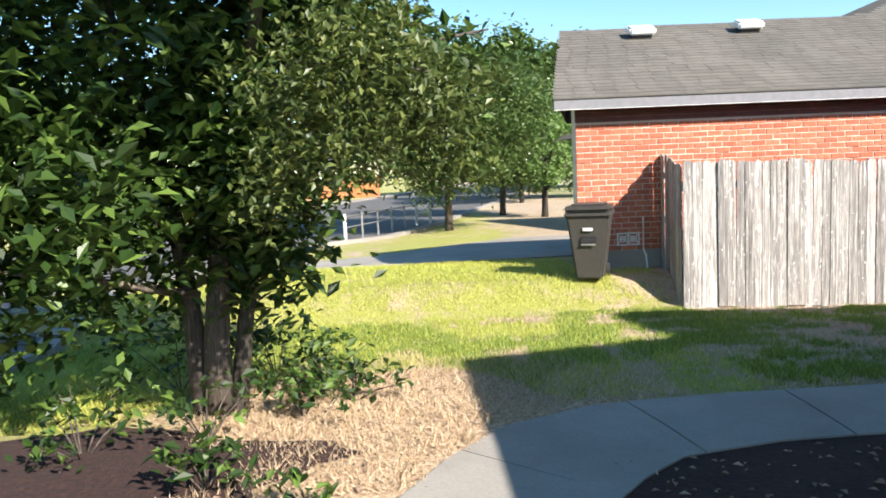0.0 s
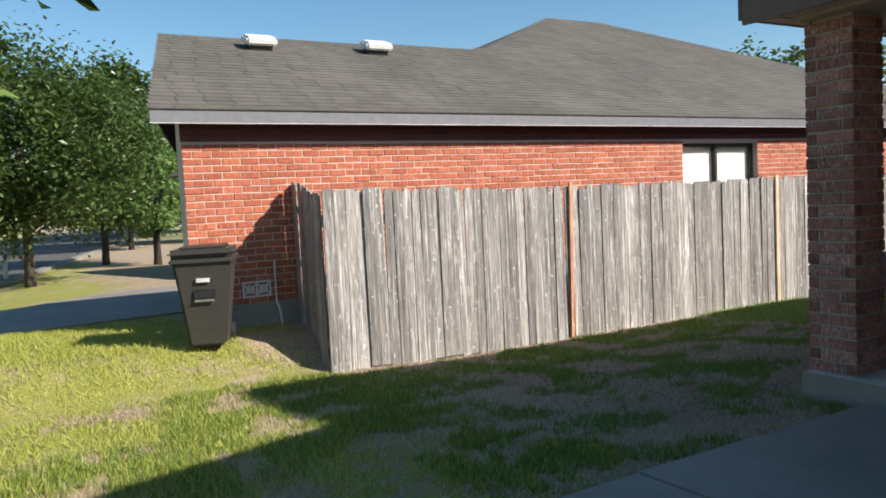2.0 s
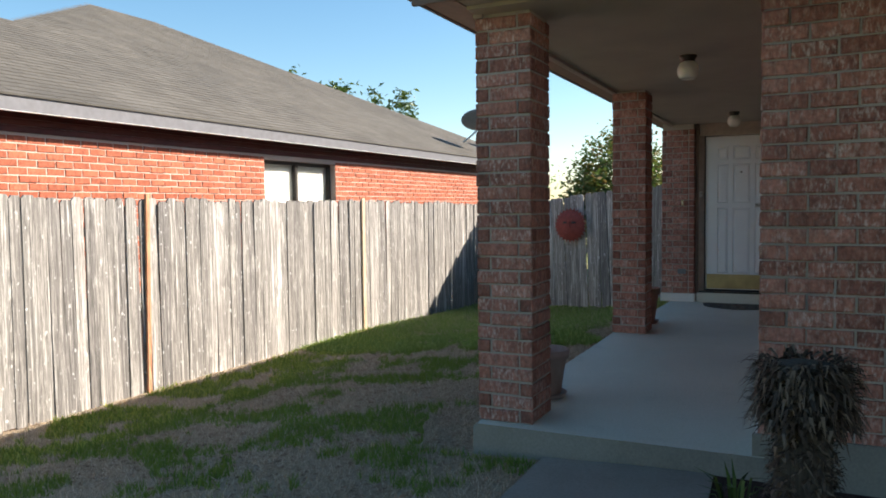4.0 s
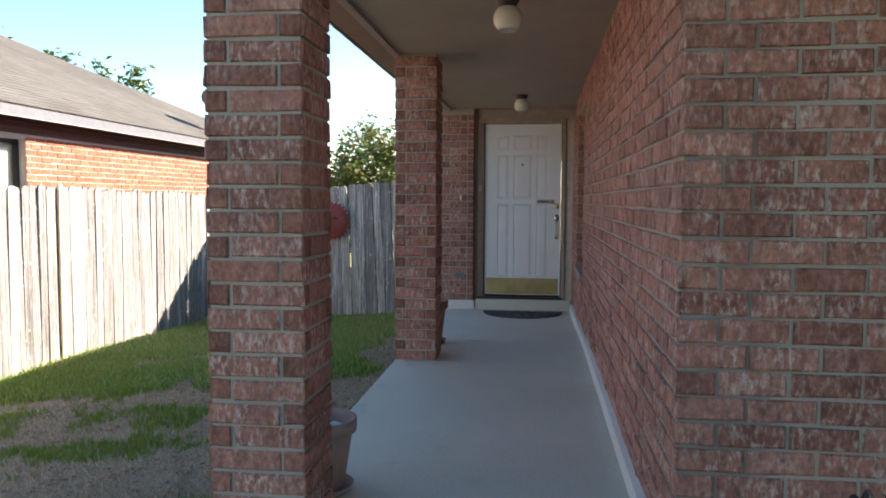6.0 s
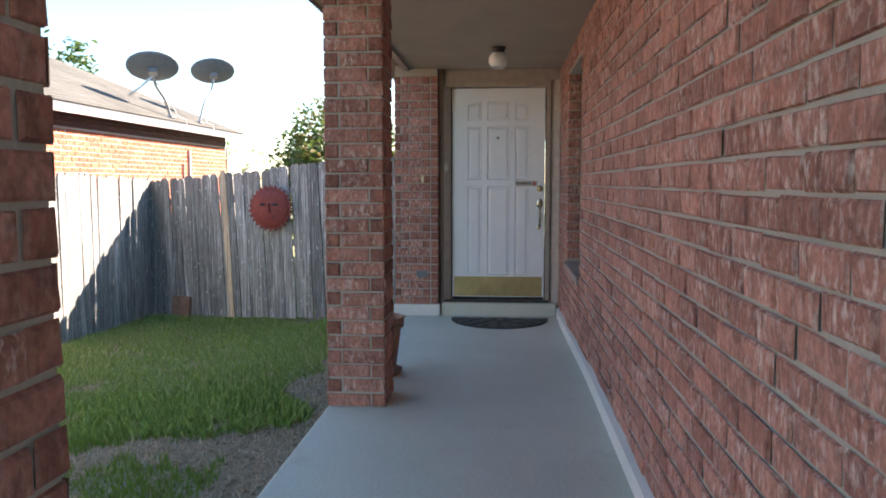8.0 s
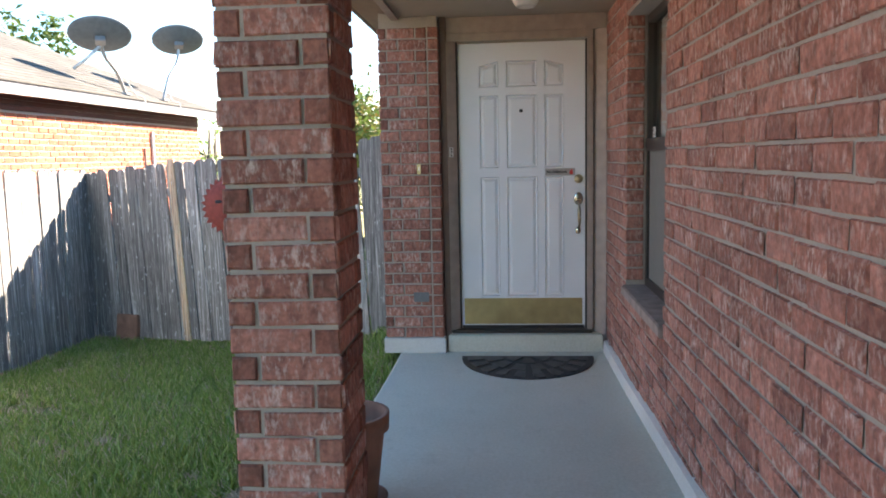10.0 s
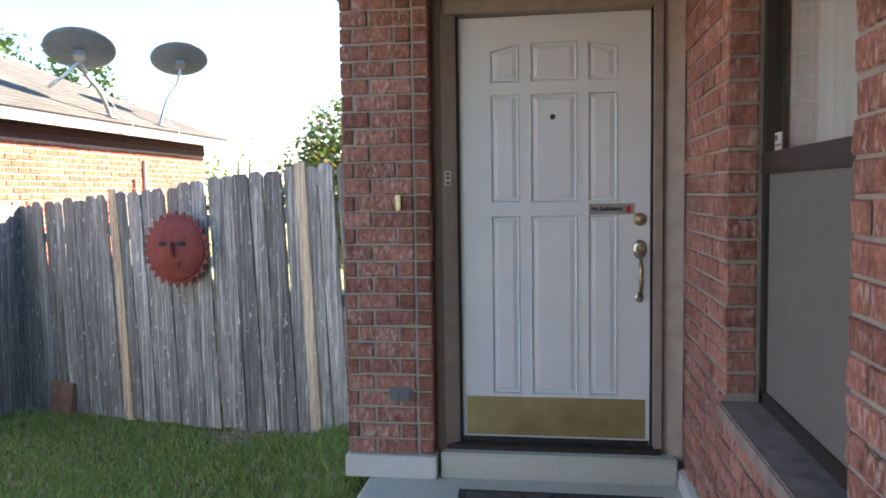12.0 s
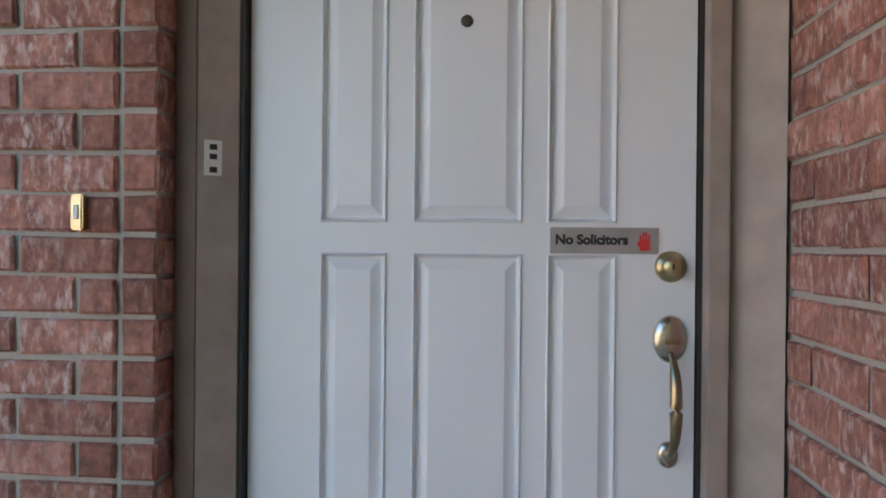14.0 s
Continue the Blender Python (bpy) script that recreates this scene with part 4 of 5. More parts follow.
def plank_fence(name, a, b, base, height, label, posts=(), pale=(), rust=(), wide=0.138, front=1.0, gaps=(0, 0, 0, 0.001, 0.003), slots=(), lean=0.0):
    """Pickets from a to b; base(s), height(s) along it; posts, pale and rust are distances along."""
    a, b = Vector((*a, 0)), Vector((*b, 0))
    length, d = (b - a).length, (b - a).normalized()
    turn = math.degrees(math.atan2(d.y, d.x))
    fence = thing(name, label, "fence", "wooden fences", (a.x, a.y, base(0)))
    inv = fence.matrix_basis.inverted()
    rnd = random.Random(int(length * 100))
    meshes = {}
    s = wide / 2
    while s < length:
        kind = rnd.randrange(8)
        w = wide * (1.0, 0.84, 1.1, 0.94, 1.04, 0.9, 1.0, 0.76)[kind]
        edge = s - wide / 2
        for at, open_by in slots:
            if edge < at < edge + w:
                w = max(0.05, at - edge)
            elif at <= edge < at + open_by:
                edge = at + open_by
        s = edge + wide / 2
        mid = edge + w / 2
        z, h = base(mid), height(mid)
        key = (round(h * 25), kind, round(w, 2))
        if key not in meshes:
            meshes[key] = board_mesh(key[0] * 7 + kind, w + 0.003, key[0] / 25)
        p = a + d * mid
        ob = new("board", meshes[key])
        ob.parent = fence
        ob.matrix_basis = inv @ Matrix.Translation((p.x, p.y, z + rnd.uniform(-0.018, 0.018))) @ pose(0, 0, 0, 0, 0, turn) @ pose(0, rnd.uniform(-0.009, 0.009), 0, rnd.uniform(-0.4, 0.4), lean + rnd.uniform(-0.35, 0.35), rnd.uniform(-2.5, 2.5))
        s += w + rnd.choice(gaps)
    n = Vector((-d.y, d.x, 0)) * front
    for k in posts:
        p = a + d * k
        part("post", box((-0.045, -0.045, -0.1), (0.045, 0.045, height(k) - 0.06), 0.004), WOOD, fence).matrix_basis = inv @ Matrix.Translation((p.x + n.x * 0.095, p.y + n.y * 0.095, base(k))) @ pose(0, 0, 0, 0, 0, turn)
    for k, w in pale:
        p = a + d * k - n * 0.022
        ob = part("batten", box((-w / 2, -0.011, 0.0), (w / 2, 0.011, height(k) + 0.03), 0.003), FRESHWOOD, fence, "pale newer wood batten")
        ob.matrix_basis = inv @ Matrix.Translation((p.x, p.y, base(k))) @ pose(0, 0, 0, 0, 0, turn) @ pose(0, 0, 0, 0, lean, 0)
    for k in rust:
        p = a + d * k - n * 0.022
        ob = part("batten", box((-0.022, -0.012, 0.0), (0.022, 0.012, height(k) + 0.05), 0.003), RUSTWOOD, fence, "reddish brown warped batten")
        ob.matrix_basis = inv @ Matrix.Translation((p.x, p.y, base(k))) @ pose(0, 0, 0, 0, 1.3, turn)
    for f in (0.16, 0.5, 0.84):
        cutn = max(1, int(length / 2.4))
        for i in range(cutn):
            s0, s1 = length * i / cutn, length * (i + 1) / cutn
            p0, p1 = a + d * s0 + n * 0.03, a + d * s1 + n * 0.03
            p0.z, p1.z = base(s0) + height(s0) * f, base(s1) + height(s1) * f
            v = (p1 - p0)
            ob = part("rail", box((0, -0.019, -0.042), (v.length, 0.019, 0.042), 0.003), WOOD, fence)
            ob.matrix_basis = inv @ Matrix.Translation(p0) @ v.to_track_quat("X", "Z").to_matrix().to_4x4()
    return fence


FY = 8.73
plank_fence("wooden_fence", (1.80, FY), (12.95, FY), lambda s: -0.26 - 0.08 * step01(0, 3, s) - 0.10 * step01(7, 11, s), lambda s: 1.80 + 0.05 * step01(7, 11, s), "tall weathered grey picket fence along the lawn, sunlit",
            posts=(0.1, 2.9, 5.4, 8.0, 10.6), rust=(3.015,), pale=((6.79, 0.07),), front=1.0, wide=0.113, gaps=(0, 0, 0, 0.001, 0.004), slots=((2.955, 0.032), (6.70, 0.035)))
plank_fence("wooden_fence", (1.98, 10.12), (1.80, FY + 0.02), lambda s: -0.10 - 0.16 * step01(0, 1.4, s), lambda s: 1.76, "short weathered picket fence from the neighbour's wall to the corner", front=1.0)
BA, BB = (12.92, 8.70), (11.58, 4.95)
plank_fence("wooden_fence", BA, BB, lambda s: -0.48 + 0.07 * s, lambda s: 1.84 + 0.01 * s, "shaded grey picket fence across the yard's end, with gaps of light",
            posts=(0.3, 2.6), pale=((1.30, 0.085), (3.20, 0.09)), front=1.0, wide=0.138, lean=-2.7, gaps=(0, 0.004, 0.007, 0.012, 0.022))

# clay sun face on the fence
dv = (Vector(BB) - Vector(BA)).normalized()
sun_at = Vector((12.25, 6.80, 1.03)) - Vector((0.07, -0.02, 0))
bm = bmesh.new()
rim = []
for i in range(52):
    a = 2 * math.pi * i / 52
    r = 0.262 if i % 2 else 0.222
    rim.append((r * math.cos(a + (0.03 if i % 2 else 0)), r * math.sin(a)))
bm = prism(rim, 0.0, 0.014)
dome = lathe([(0.218, 0.012), (0.212, 0.024), (0.19, 0.036), (0.15, 0.050), (0.10, 0.060), (0.05, 0.065), (0, 0.066)], 40)
me = bpy.data.meshes.new("dome")
dome.to_mesh(me)
dome.free()
bm.from_mesh(me)
bpy.data.meshes.remove(me)
add_box(bm, (-0.019, -0.045, 0.055), (0.019, 0.055, 0.092), 0.010)
add_box(bm, (-0.032, -0.052, 0.055), (0.032, -0.028, 0.085), 0.010)
add_box(bm, (-0.062, -0.094, 0.050), (0.062, -0.076, 0.076), 0.007)
add_box(bm, (-0.050, -0.122, 0.048), (0.050, -0.104, 0.074), 0.007)
add_box(bm, (-0.098, 0.072, 0.044), (-0.036, 0.082, 0.068), 0.004)
add_box(bm, (0.036, 0.072, 0.044), (0.098, 0.082, 0.068), 0.004)
# raised black eyes; the colour stands in for the dark inside eye holes
for s in (-1, 1):
    eye = bmesh.ops.create_uvsphere(bm, u_segments=10, v_segments=6, radius=0.027, matrix=Matrix.Translation((s * 0.068, 0.040, 0.058)) @ Matrix.Diagonal((1.5, 0.65, 0.5, 1)))
    for f in {f for v in eye["verts"] for f in v.link_faces}:
        f.material_index = 1
face = link("sun_plaque", bm, SUNRED)
face.data.materials.append(BLACK)
out = Vector((dv.y, -dv.x, 0))
out = out if out.x < 0 else -out
face.matrix_basis = Matrix.Translation(sun_at) @ Matrix(((-out.y * -1, 0, out.x, 0), (out.x * -1, 0, out.y, 0), (0, 1, 0, 0), (0, 0, 0, 1))) @ pose(0, 0, 0.06, 0, -14, 0) @ Matrix.Scale(1.1, 4)
tagged(face, "red clay sun plaque with a notched rim hung on the fence", "wall ornament")

# clay tile leaning at the foot of the far fence
tile = link("clay_block", box((-0.15, -0.03, 0), (0.15, 0.03, 0.30), 0.008), TERRA)
tile.matrix_basis = pose(12.72, 8.28, land(12.7, 8.28) - 0.01, -8, 0, 70 + 180)
tagged(tile, "flat terracotta slab leaning at the fence's foot", "clay slab")

# ---- neighbouring house ----
NX0, NX1, NY = 0.81, 19.4, 10.11
house = thing("neighbour_house", "one-storey orange brick house with a grey shingle hip roof", "house", "", (10.0, 14.0, -0.1))
inv = house.matrix_basis.inverted()


def hpart(name, bm, material, label="", parent=house, smooth=False):
    ob = part(name, bm, material, parent, label, smooth)
    ob.matrix_basis = inv if parent is house else Matrix.Identity(4)
    return ob


NB0 = 0.34
NW = (8.27, 10.03, 0.95, 2.06)
bm = bmesh.new()
for lo, hi in (((NX0, NY, NB0), (NW[0], NY + 0.25, 2.52)), ((NW[1], NY, NB0), (NX1, NY + 0.25, 2.52)), ((NW[0], NY, NB0), (NW[1], NY + 0.25, NW[2])), ((NW[0], NY, NW[3]), (NW[1], NY + 0.25, 2.52))):
    add_box(bm, lo, hi)
bmesh.ops.remove_doubles(bm, verts=bm.verts, dist=0.0005)
nwall = hpart("wall", bm, NMORTAR, "orange brick wall with pale mortar")
hpart("side_wall", prism([(NX0 + 0.02, NY + 0.25), (NX0 + 0.3, NY + 0.25), (3.0, 14.6), (2.6, 14.6)], NB0, 2.52), NBRICK, "orange brick side wall")
hpart("side_wall", box((NX1 - 0.25, NY + 0.25, NB0), (NX1, 25, 2.52)), NBRICK, "orange brick side wall")
hpart("rear_wall", box((2.6, 14.6, NB0), (6.0, 14.85, 2.52)), NBRICK, "orange brick garage front")
nwall_b = Bricks(nwall, NBRICK, 300, 0.006, lambda p: p.x < 5.2 and p.z > 0.7)
hpart("foundation", box((NX0 + 0.01, NY + 0.004, -0.5), (NX1, NY + 0.2, NB0)), CONCRETE, "grey concrete foundation")
hpart("foundation", prism([(NX0 + 0.03, NY + 0.2), (NX0 + 0.3, NY + 0.2), (3.0, 14.6), (2.62, 14.6)], -0.5, NB0), CONCRETE, "grey concrete foundation")

# roof planes
SL = 0.46
EY, EZ, XL, XR = 9.85, 2.44, 0.47, 19.8


def roof_z(y):
    return EZ + SL * (y - EY)


RY0, RY1, PY = 12.82, 13.2, 17.1
V, P, Q, R0 = Vector((6.8, RY1, roof_z(RY1))), Vector((11.35, PY, roof_z(PY))), Vector((12.9, PY, roof_z(PY))), Vector((1.17, RY0, roof_z(RY0)))
bm = bmesh.new()
c = [bm.verts.new(p) for p in ((XL, EY, EZ), (XR, EY, EZ), P, V, R0, (1.85, 15.8, EZ), (6.8, 15.8, EZ), (XR, 25.9, EZ), (3.45, 25.9, EZ), Q)]
for f in ((0, 1, 9, 2, 3, 4), (0, 4, 5), (4, 3, 6, 5), (1, 7, 9), (7, 8, 2, 9), (3, 2, 8, 6)):
    bm.faces.new([c[i] for i in f])
bmesh.ops.recalc_face_normals(bm, faces=bm.faces)
roof = hpart("roof", bm, SHINGLE, "grey asphalt shingle roof")
hpart("soffit", box((XL + 0.02, EY + 0.03, EZ - 0.10), (XR - 0.02, NY, EZ - 0.075)), FASCIA)
hpart("fascia", box((XL, EY - 0.012, EZ - 0.145), (XR, EY + 0.02, EZ - 0.008), 0.003), FASCIA, "slate grey fascia board")
hpart("drip_edge", box((XL, EY - 0.03, EZ - 0.012), (XR, EY - 0.013, EZ + 0.010), 0.003), SHINGLE)
# pale strip that imitates the glint along the fascia's lower edge
hpart("fascia_edge", box((XL, EY - 0.022, EZ - 0.154), (XR, EY + 0.02, EZ - 0.146), 0.002), OFFWHITE, "thin pale strip standing in for a glint under the fascia")
# dark boards over the top courses stand in for the eave's shadow
for k in range(3):
    z = 2.125 + k * 0.068
    hpart("frieze_board", box((NX0 - 0.012, NY - 0.022 + k * 0.003, z), (NX1, NY - 0.0075, z + 0.0655), 0.004), EAVESHADE, "dark maroon board standing in for eave shade on the bricks")

# shingles on the street-facing slope: overlapping tabs in courses
v, f = [], []
rnd = random.Random(8)
slope = math.hypot(1, SL)
up = Vector((0, 1, SL)).normalized()
nrm = Vector((0, -SL, 1)).normalized()
course = 0.142
k = 0
while True:
    y0 = EY - 0.02 + k * course / slope
    if y0 > PY - 0.05:
        break
    if y0 < RY0:
        lo = XL + (R0.x - XL) * (y0 - EY) / (RY0 - EY)
    elif y0 < RY1:
        lo = R0.x + (V.x - R0.x) * (y0 - RY0) / (RY1 - RY0)
    else:
        lo = V.x + (P.x - V.x) * (y0 - RY1) / (PY - RY1)
    hi = XR + (Q.x - XR) * (y0 - EY) / (PY - EY)
    x = lo - rnd.uniform(0, 0.15)
    while x < hi:
        w = 0.30 + rnd.uniform(-0.01, 0.01)
        x0, x1 = max(x, lo), min(x + w - 0.006, hi)
        if x1 - x0 > 0.03:
            a = Vector((x0, y0, roof_z(y0))) + nrm * (0.008 + rnd.uniform(0, 0.003))
            e = Vector((x1, y0, roof_z(y0))) + nrm * (0.008 + rnd.uniform(0, 0.003))
            n = len(v)
            run = up * course * 1.15
            v += [a, e, e + run - nrm * 0.006, a + run - nrm * 0.006, a - nrm * 0.008, e - nrm * 0.008]
            f += [(n, n + 1, n + 2, n + 3), (n + 4, n + 5, n + 1, n)]
        x += w
    k += 1
sh = raw("shingles", v, f, SHINGLE, roof)
sh["kind"] = "stuff"

# box vents on the roof
for x, y in ((2.42, 12.38), (4.28, 12.5)):
    ob = part("roof_vent", box((-0.22, -0.16, 0.05), (0.22, 0.16, 0.17), 0.03), OFFWHITE, house, "white metal roof vent")
    ob.matrix_basis = inv @ Matrix.Translation((x, y, roof_z(y) + 0.02)) @ pose(0, 0, 0, math.degrees(math.atan(SL)) * 0.75)
    part("vent_throat", box((-0.16, -0.11, -0.05), (0.16, 0.11, 0.06)), DARKGAP, ob)

# window above the fence
nwin = new("window")
nwin.parent = house
nwin.matrix_basis = inv
nwin["label"] = "sliding window with dark frame and pale blinds"
mid = NW[0] + 0.85
for lo, hi in (((NW[0], NY + 0.09, NW[2]), (NW[0] + 0.05, NY + 0.15, NW[3])), ((NW[1] - 0.05, NY + 0.09, NW[2]), (NW[1], NY + 0.15, NW[3])), ((NW[0], NY + 0.09, NW[3] - 0.05), (NW[1], NY + 0.15, NW[3])),
               ((NW[0], NY + 0.09, NW[2]), (NW[1], NY + 0.15, NW[2] + 0.05)), ((mid - 0.03, NY + 0.08, NW[2]), (mid + 0.03, NY + 0.15, NW[3]))):
    part("frame", box(lo, hi, 0.003), BRONZE, nwin)
part("blind", box((NW[0] + 0.05, NY + 0.16, NW[2]), (mid, NY + 0.165, NW[3])), BLIND, nwin, "white blind")
part("blind", box((mid, NY + 0.16, NW[2]), (NW[1] - 0.05, NY + 0.165, NW[3])), SCREENPALE, nwin, "pale grey screen")
gl = part("pane", box((NW[0] + 0.05, NY + 0.125, NW[2]), (NW[1] - 0.05, NY + 0.128, NW[3])), GLASS, nwin)
gl.visible_shadow = False
hpart("conduit", tube([(17.4, NY - 0.035, 0.2), (17.4, NY - 0.035, 1.2), (17.4, NY - 0.035, 1.98)], [0.028, 0.028, 0.028], 8), OFFWHITE, "pale conduit on the wall")
hpart("conduit", tube([(17.12, NY - 0.03, 0.2), (17.12, NY - 0.03, 1.2), (17.12, NY - 0.03, 1.70)], [0.018, 0.018, 0.018], 8), CLAYPINK, "thin brown conduit on the wall")
hpart("meter_box", box((17.2, NY - 0.11, 1.05), (17.6, NY - 0.006, 1.38), 0.02), DISHGREY, "grey meter box on the wall")

# pierced block and pipe by the neighbour's wall
vent = thing("block_vent", "white pierced crawl-space vent low in the wall", "vent", "", (1.51, NY - 0.008, 0.497))
for lo, hi in (((-0.16, -0.012, -0.09), (0.16, 0.0, -0.07)), ((-0.16, -0.012, 0.07), (0.16, 0.0, 0.09)), ((-0.16, -0.012, -0.07), (-0.14, 0.0, 0.07)), ((0.14, -0.012, -0.07), (0.16, 0.0, 0.07)), ((-0.012, -0.012, -0.07), (0.012, 0.0, 0.07))):
    part("bar", box(lo, hi, 0.003), OFFWHITE, vent)
for s in (-0.075, 0.075):
    for turn in (40, -40):
        part("bar", box((-0.085, -0.010, -0.008), (0.085, 0.0, 0.008)), OFFWHITE, vent).matrix_basis = pose(s, 0, 0, 0, turn, 0)
    part("bar", lathe([(0.03, -0.001), (0.046, -0.001), (0.046, 0.011), (0.03, 0.011), (0.03, -0.001)], 18, pose(0, 0, 0, 90, 0, 0)), OFFWHITE, vent).matrix_basis = pose(s, 0, 0)
pipe = tagged(link("drain_pipe", tube([(1.72, 10.085, 0.80), (1.72, 10.085, 0.34), (1.745, 10.06, 0.26), (1.755, 10.03, 0.06), (1.86, 9.98, 0.02), (1.95, 9.95, 0.0)], [0.012, 0.012, 0.016, 0.016, 0.016, 0.016], 8), OFFWHITE), "thin white drain pipe on the wall", "pipe")


# satellite dishes on the roof edge
def dish(x, y, z, base, turn, size, label):
    d = thing("satellite_dish", label, "satellite dish", "satellite dishes on the roof", base)
    at = Vector((x, y, z)) - Vector(base)
    tilt = pose(*at, 0, 0, turn) @ pose(0, 0, 0, -36, 0, 0)
    prof = [(r * size, 0.16 * size * (r * r)) for r in (0.0, 0.25, 0.5, 0.75, 0.93, 1.0)]
    bm = lathe(prof + [(1.0 * size, 0.16 * size - 0.02), (0.9 * size, 0.16 * size * 0.81 - 0.022), (0.5 * size, 0.04 * size - 0.02), (0, -0.02)], 36)
    bmesh.ops.transform(bm, matrix=tilt @ Matrix.Diagonal((1.0, 0.82, 1, 1)), verts=bm.verts)
    part("reflector", bm, DISHGREY, d, "dark grey dish seen from behind", True)
    part("bracket", box((-0.07, -0.06, -0.12), (0.07, 0.06, -0.02), 0.01, tilt), STEEL, d)
    part("mast", tube(*eased([(0, 0, 0), (at.x * 0.35, at.y * 0.35, at.z * 0.38), (at.x * 0.85, at.y * 0.9, at.z * 0.66), (at.x, at.y, at.z - 0.05)], [0.026] * 4), 10), STEEL, d, "pale steel mast", True)
    part("cable", tube(*eased([(at.x * 0.9, at.y * 0.9 - 0.04, at.z * 0.7), (at.x * 0.4 + 0.05, -0.08, at.z * 0.3), (0.05, -0.12, 0.02), (0.14, -0.22, -0.05), (0.10, -0.23, -0.17), (-0.15, -0.21, -0.19)], [0.007] * 6), 6), OFFWHITE, d, "thin white cable", True)
    if size > 0.43 and turn < -60:
        part("feed_arm", tube([(at.x, at.y, at.z - 0.12), (at.x - 0.08, at.y + 0.20, at.z - 0.32), (at.x - 0.15, at.y + 0.36, at.z - 0.46)], [0.022, 0.022, 0.024], 8), OFFWHITE, d, "pale steel feed arm", True)
    part("foot", box((-0.09, -0.06, -0.02), (0.09, 0.06, 0.02), 0.005), STEEL, d)


dish(15.90, 10.05, 3.30, (16.45, 10.0, 2.525), -64, 0.435, "dark grey satellite dish on a bent mast by the eave")
dish(18.2, 9.87, 3.55, (17.75, 10.0, 2.525), -58, 0.435, "dark grey satellite dish on a curved mast at the roof corner")

# wheeled bin
wb = thing("wheelie_bin", "dark grey-brown wheeled rubbish bin beside the fence", "bin", "", (0.82, 9.42, land(0.8, 9.42) - 0.01))
wb.rotation_euler, wb.scale = (0, 0, radians(-20)), (0.88, 0.90, 0.95)
bm = bmesh.new()
lo = [(-0.19, -0.22), (0.19, -0.22), (0.19, 0.24), (-0.19, 0.24)]
hi = [(-0.31, -0.33), (0.31, -0.33), (0.31, 0.34), (-0.31, 0.34)]
a = [bm.verts.new((x, y, 0.03)) for x, y in lo]
b = [bm.verts.new((x, y, 0.93)) for x, y in hi]
bm.faces.new(a), bm.faces.new(b)
for i in range(4):
    bm.faces.new((a[i], a[(i + 1) % 4], b[(i + 1) % 4], b[i]))
bmesh.ops.recalc_face_normals(bm, faces=bm.faces)
bmesh.ops.bevel(bm, geom=list(bm.edges), offset=0.03, segments=2, affect="EDGES")
part("body", bm, BIN, wb)
part("rim", box((-0.335, -0.355, 0.88), (0.335, 0.365, 0.945), 0.02), BIN, wb)
lid = part("lid", box((-0.345, -0.375, 0.95), (0.345, 0.37, 1.03), 0.035), BIN, wb, "dark lid")
part("lid_step", box((-0.25, -0.27, 1.02), (0.25, 0.27, 1.055), 0.02), BIN, lid)
part("label", box((-0.065, -0.330, 0.70), (0.075, -0.318, 0.74)), OFFWHITE, wb, "white sticker")
part("grip_bar", box((-0.10, -0.315, 0.50), (0.11, -0.295, 0.525), 0.005), STEEL, wb, "metal lifting bar")
# black slab on the body's front, in place of a shaded grip hollow
part("recess", box((-0.11, -0.308, 0.53), (0.12, -0.290, 0.62), 0.01), BLACK, wb)
for s in (-1, 1):
    w = part("wheel", lathe([(0, -0.025), (0.08, -0.025), (0.1, -0.02), (0.1, 0.02), (0.08, 0.025), (0, 0.025)], 20, pose(s * 0.23, 0.27, 0.1, 0, 90, 0)), BLACK, wb)

# ---- railing and post by the street ----
rail = thing("culvert_railing", "white and grey metal railing beside the street", "railing", "", (-3.5, 21.7, land(-3.5, 21.7)))
ra, rb = Vector((0, 0, 0)), Vector((2.1, 5.9, 0.0))
for i in range(6):
    p = ra.lerp(rb, i / 5)
    part("post", tube([(p.x, p.y, -0.2), (p.x, p.y, 0.85)], [0.05 if i in (0, 5) else 0.032] * 2, 10), OFFWHITE if i in (0, 5) else STEEL, rail)
for h in (0.45, 0.78):
    part("bar", tube([(ra.x, ra.y, h), (rb.x, rb.y, h)], [0.018, 0.018], 8), STEEL, rail)
part("post", tube([(rb.x + 0.5, rb.y, -0.2), (rb.x + 0.5, rb.y, 0.95)], [0.06, 0.06], 10), OFFWHITE, rail)
part("bar", tube([(rb.x, rb.y, 0.5), (rb.x + 0.5, rb.y, 0.5)], [0.04, 0.04], 8), OFFWHITE, rail)

# ---- far side of the street ----
fh = thing("far_house", "distant white house with a green-grey hip roof", "house", "", (-12.5, 78.0, land(-12, 78)))
part("wall", box((-4.0, -4, 0), (4.0, 4, 3.6)), FARWALL, fh, "white wall")
bm = bmesh.new()
c = [bm.verts.new(p) for p in ((-6.8, -5, 3.5), (4.8, -5, 3.5), (4.8, 5, 3.5), (-6.8, 5, 3.5), (-1.5, 0, 6.6), (0.5, 0, 6.6))]
for f in ((0, 1, 5, 4), (1, 2, 5), (2, 3, 4, 5), (3, 0, 4), (3, 2, 1, 0)):
    bm.faces.new([c[i] for i in f])
bmesh.ops.recalc_face_normals(bm, faces=bm.faces)
part("roof", bm, FARROOF, fh, "green-grey roof")
of = thing("orange_fence", "orange stained wooden fence across the street", "fence", "", (-10.8, 66.0, land(-10, 66)))
for i in range(22):
    part("board", box((i * 0.29, 0, 0), (i * 0.29 + 0.275, 0.03, 1.75)), ORANGEFENCE, of)


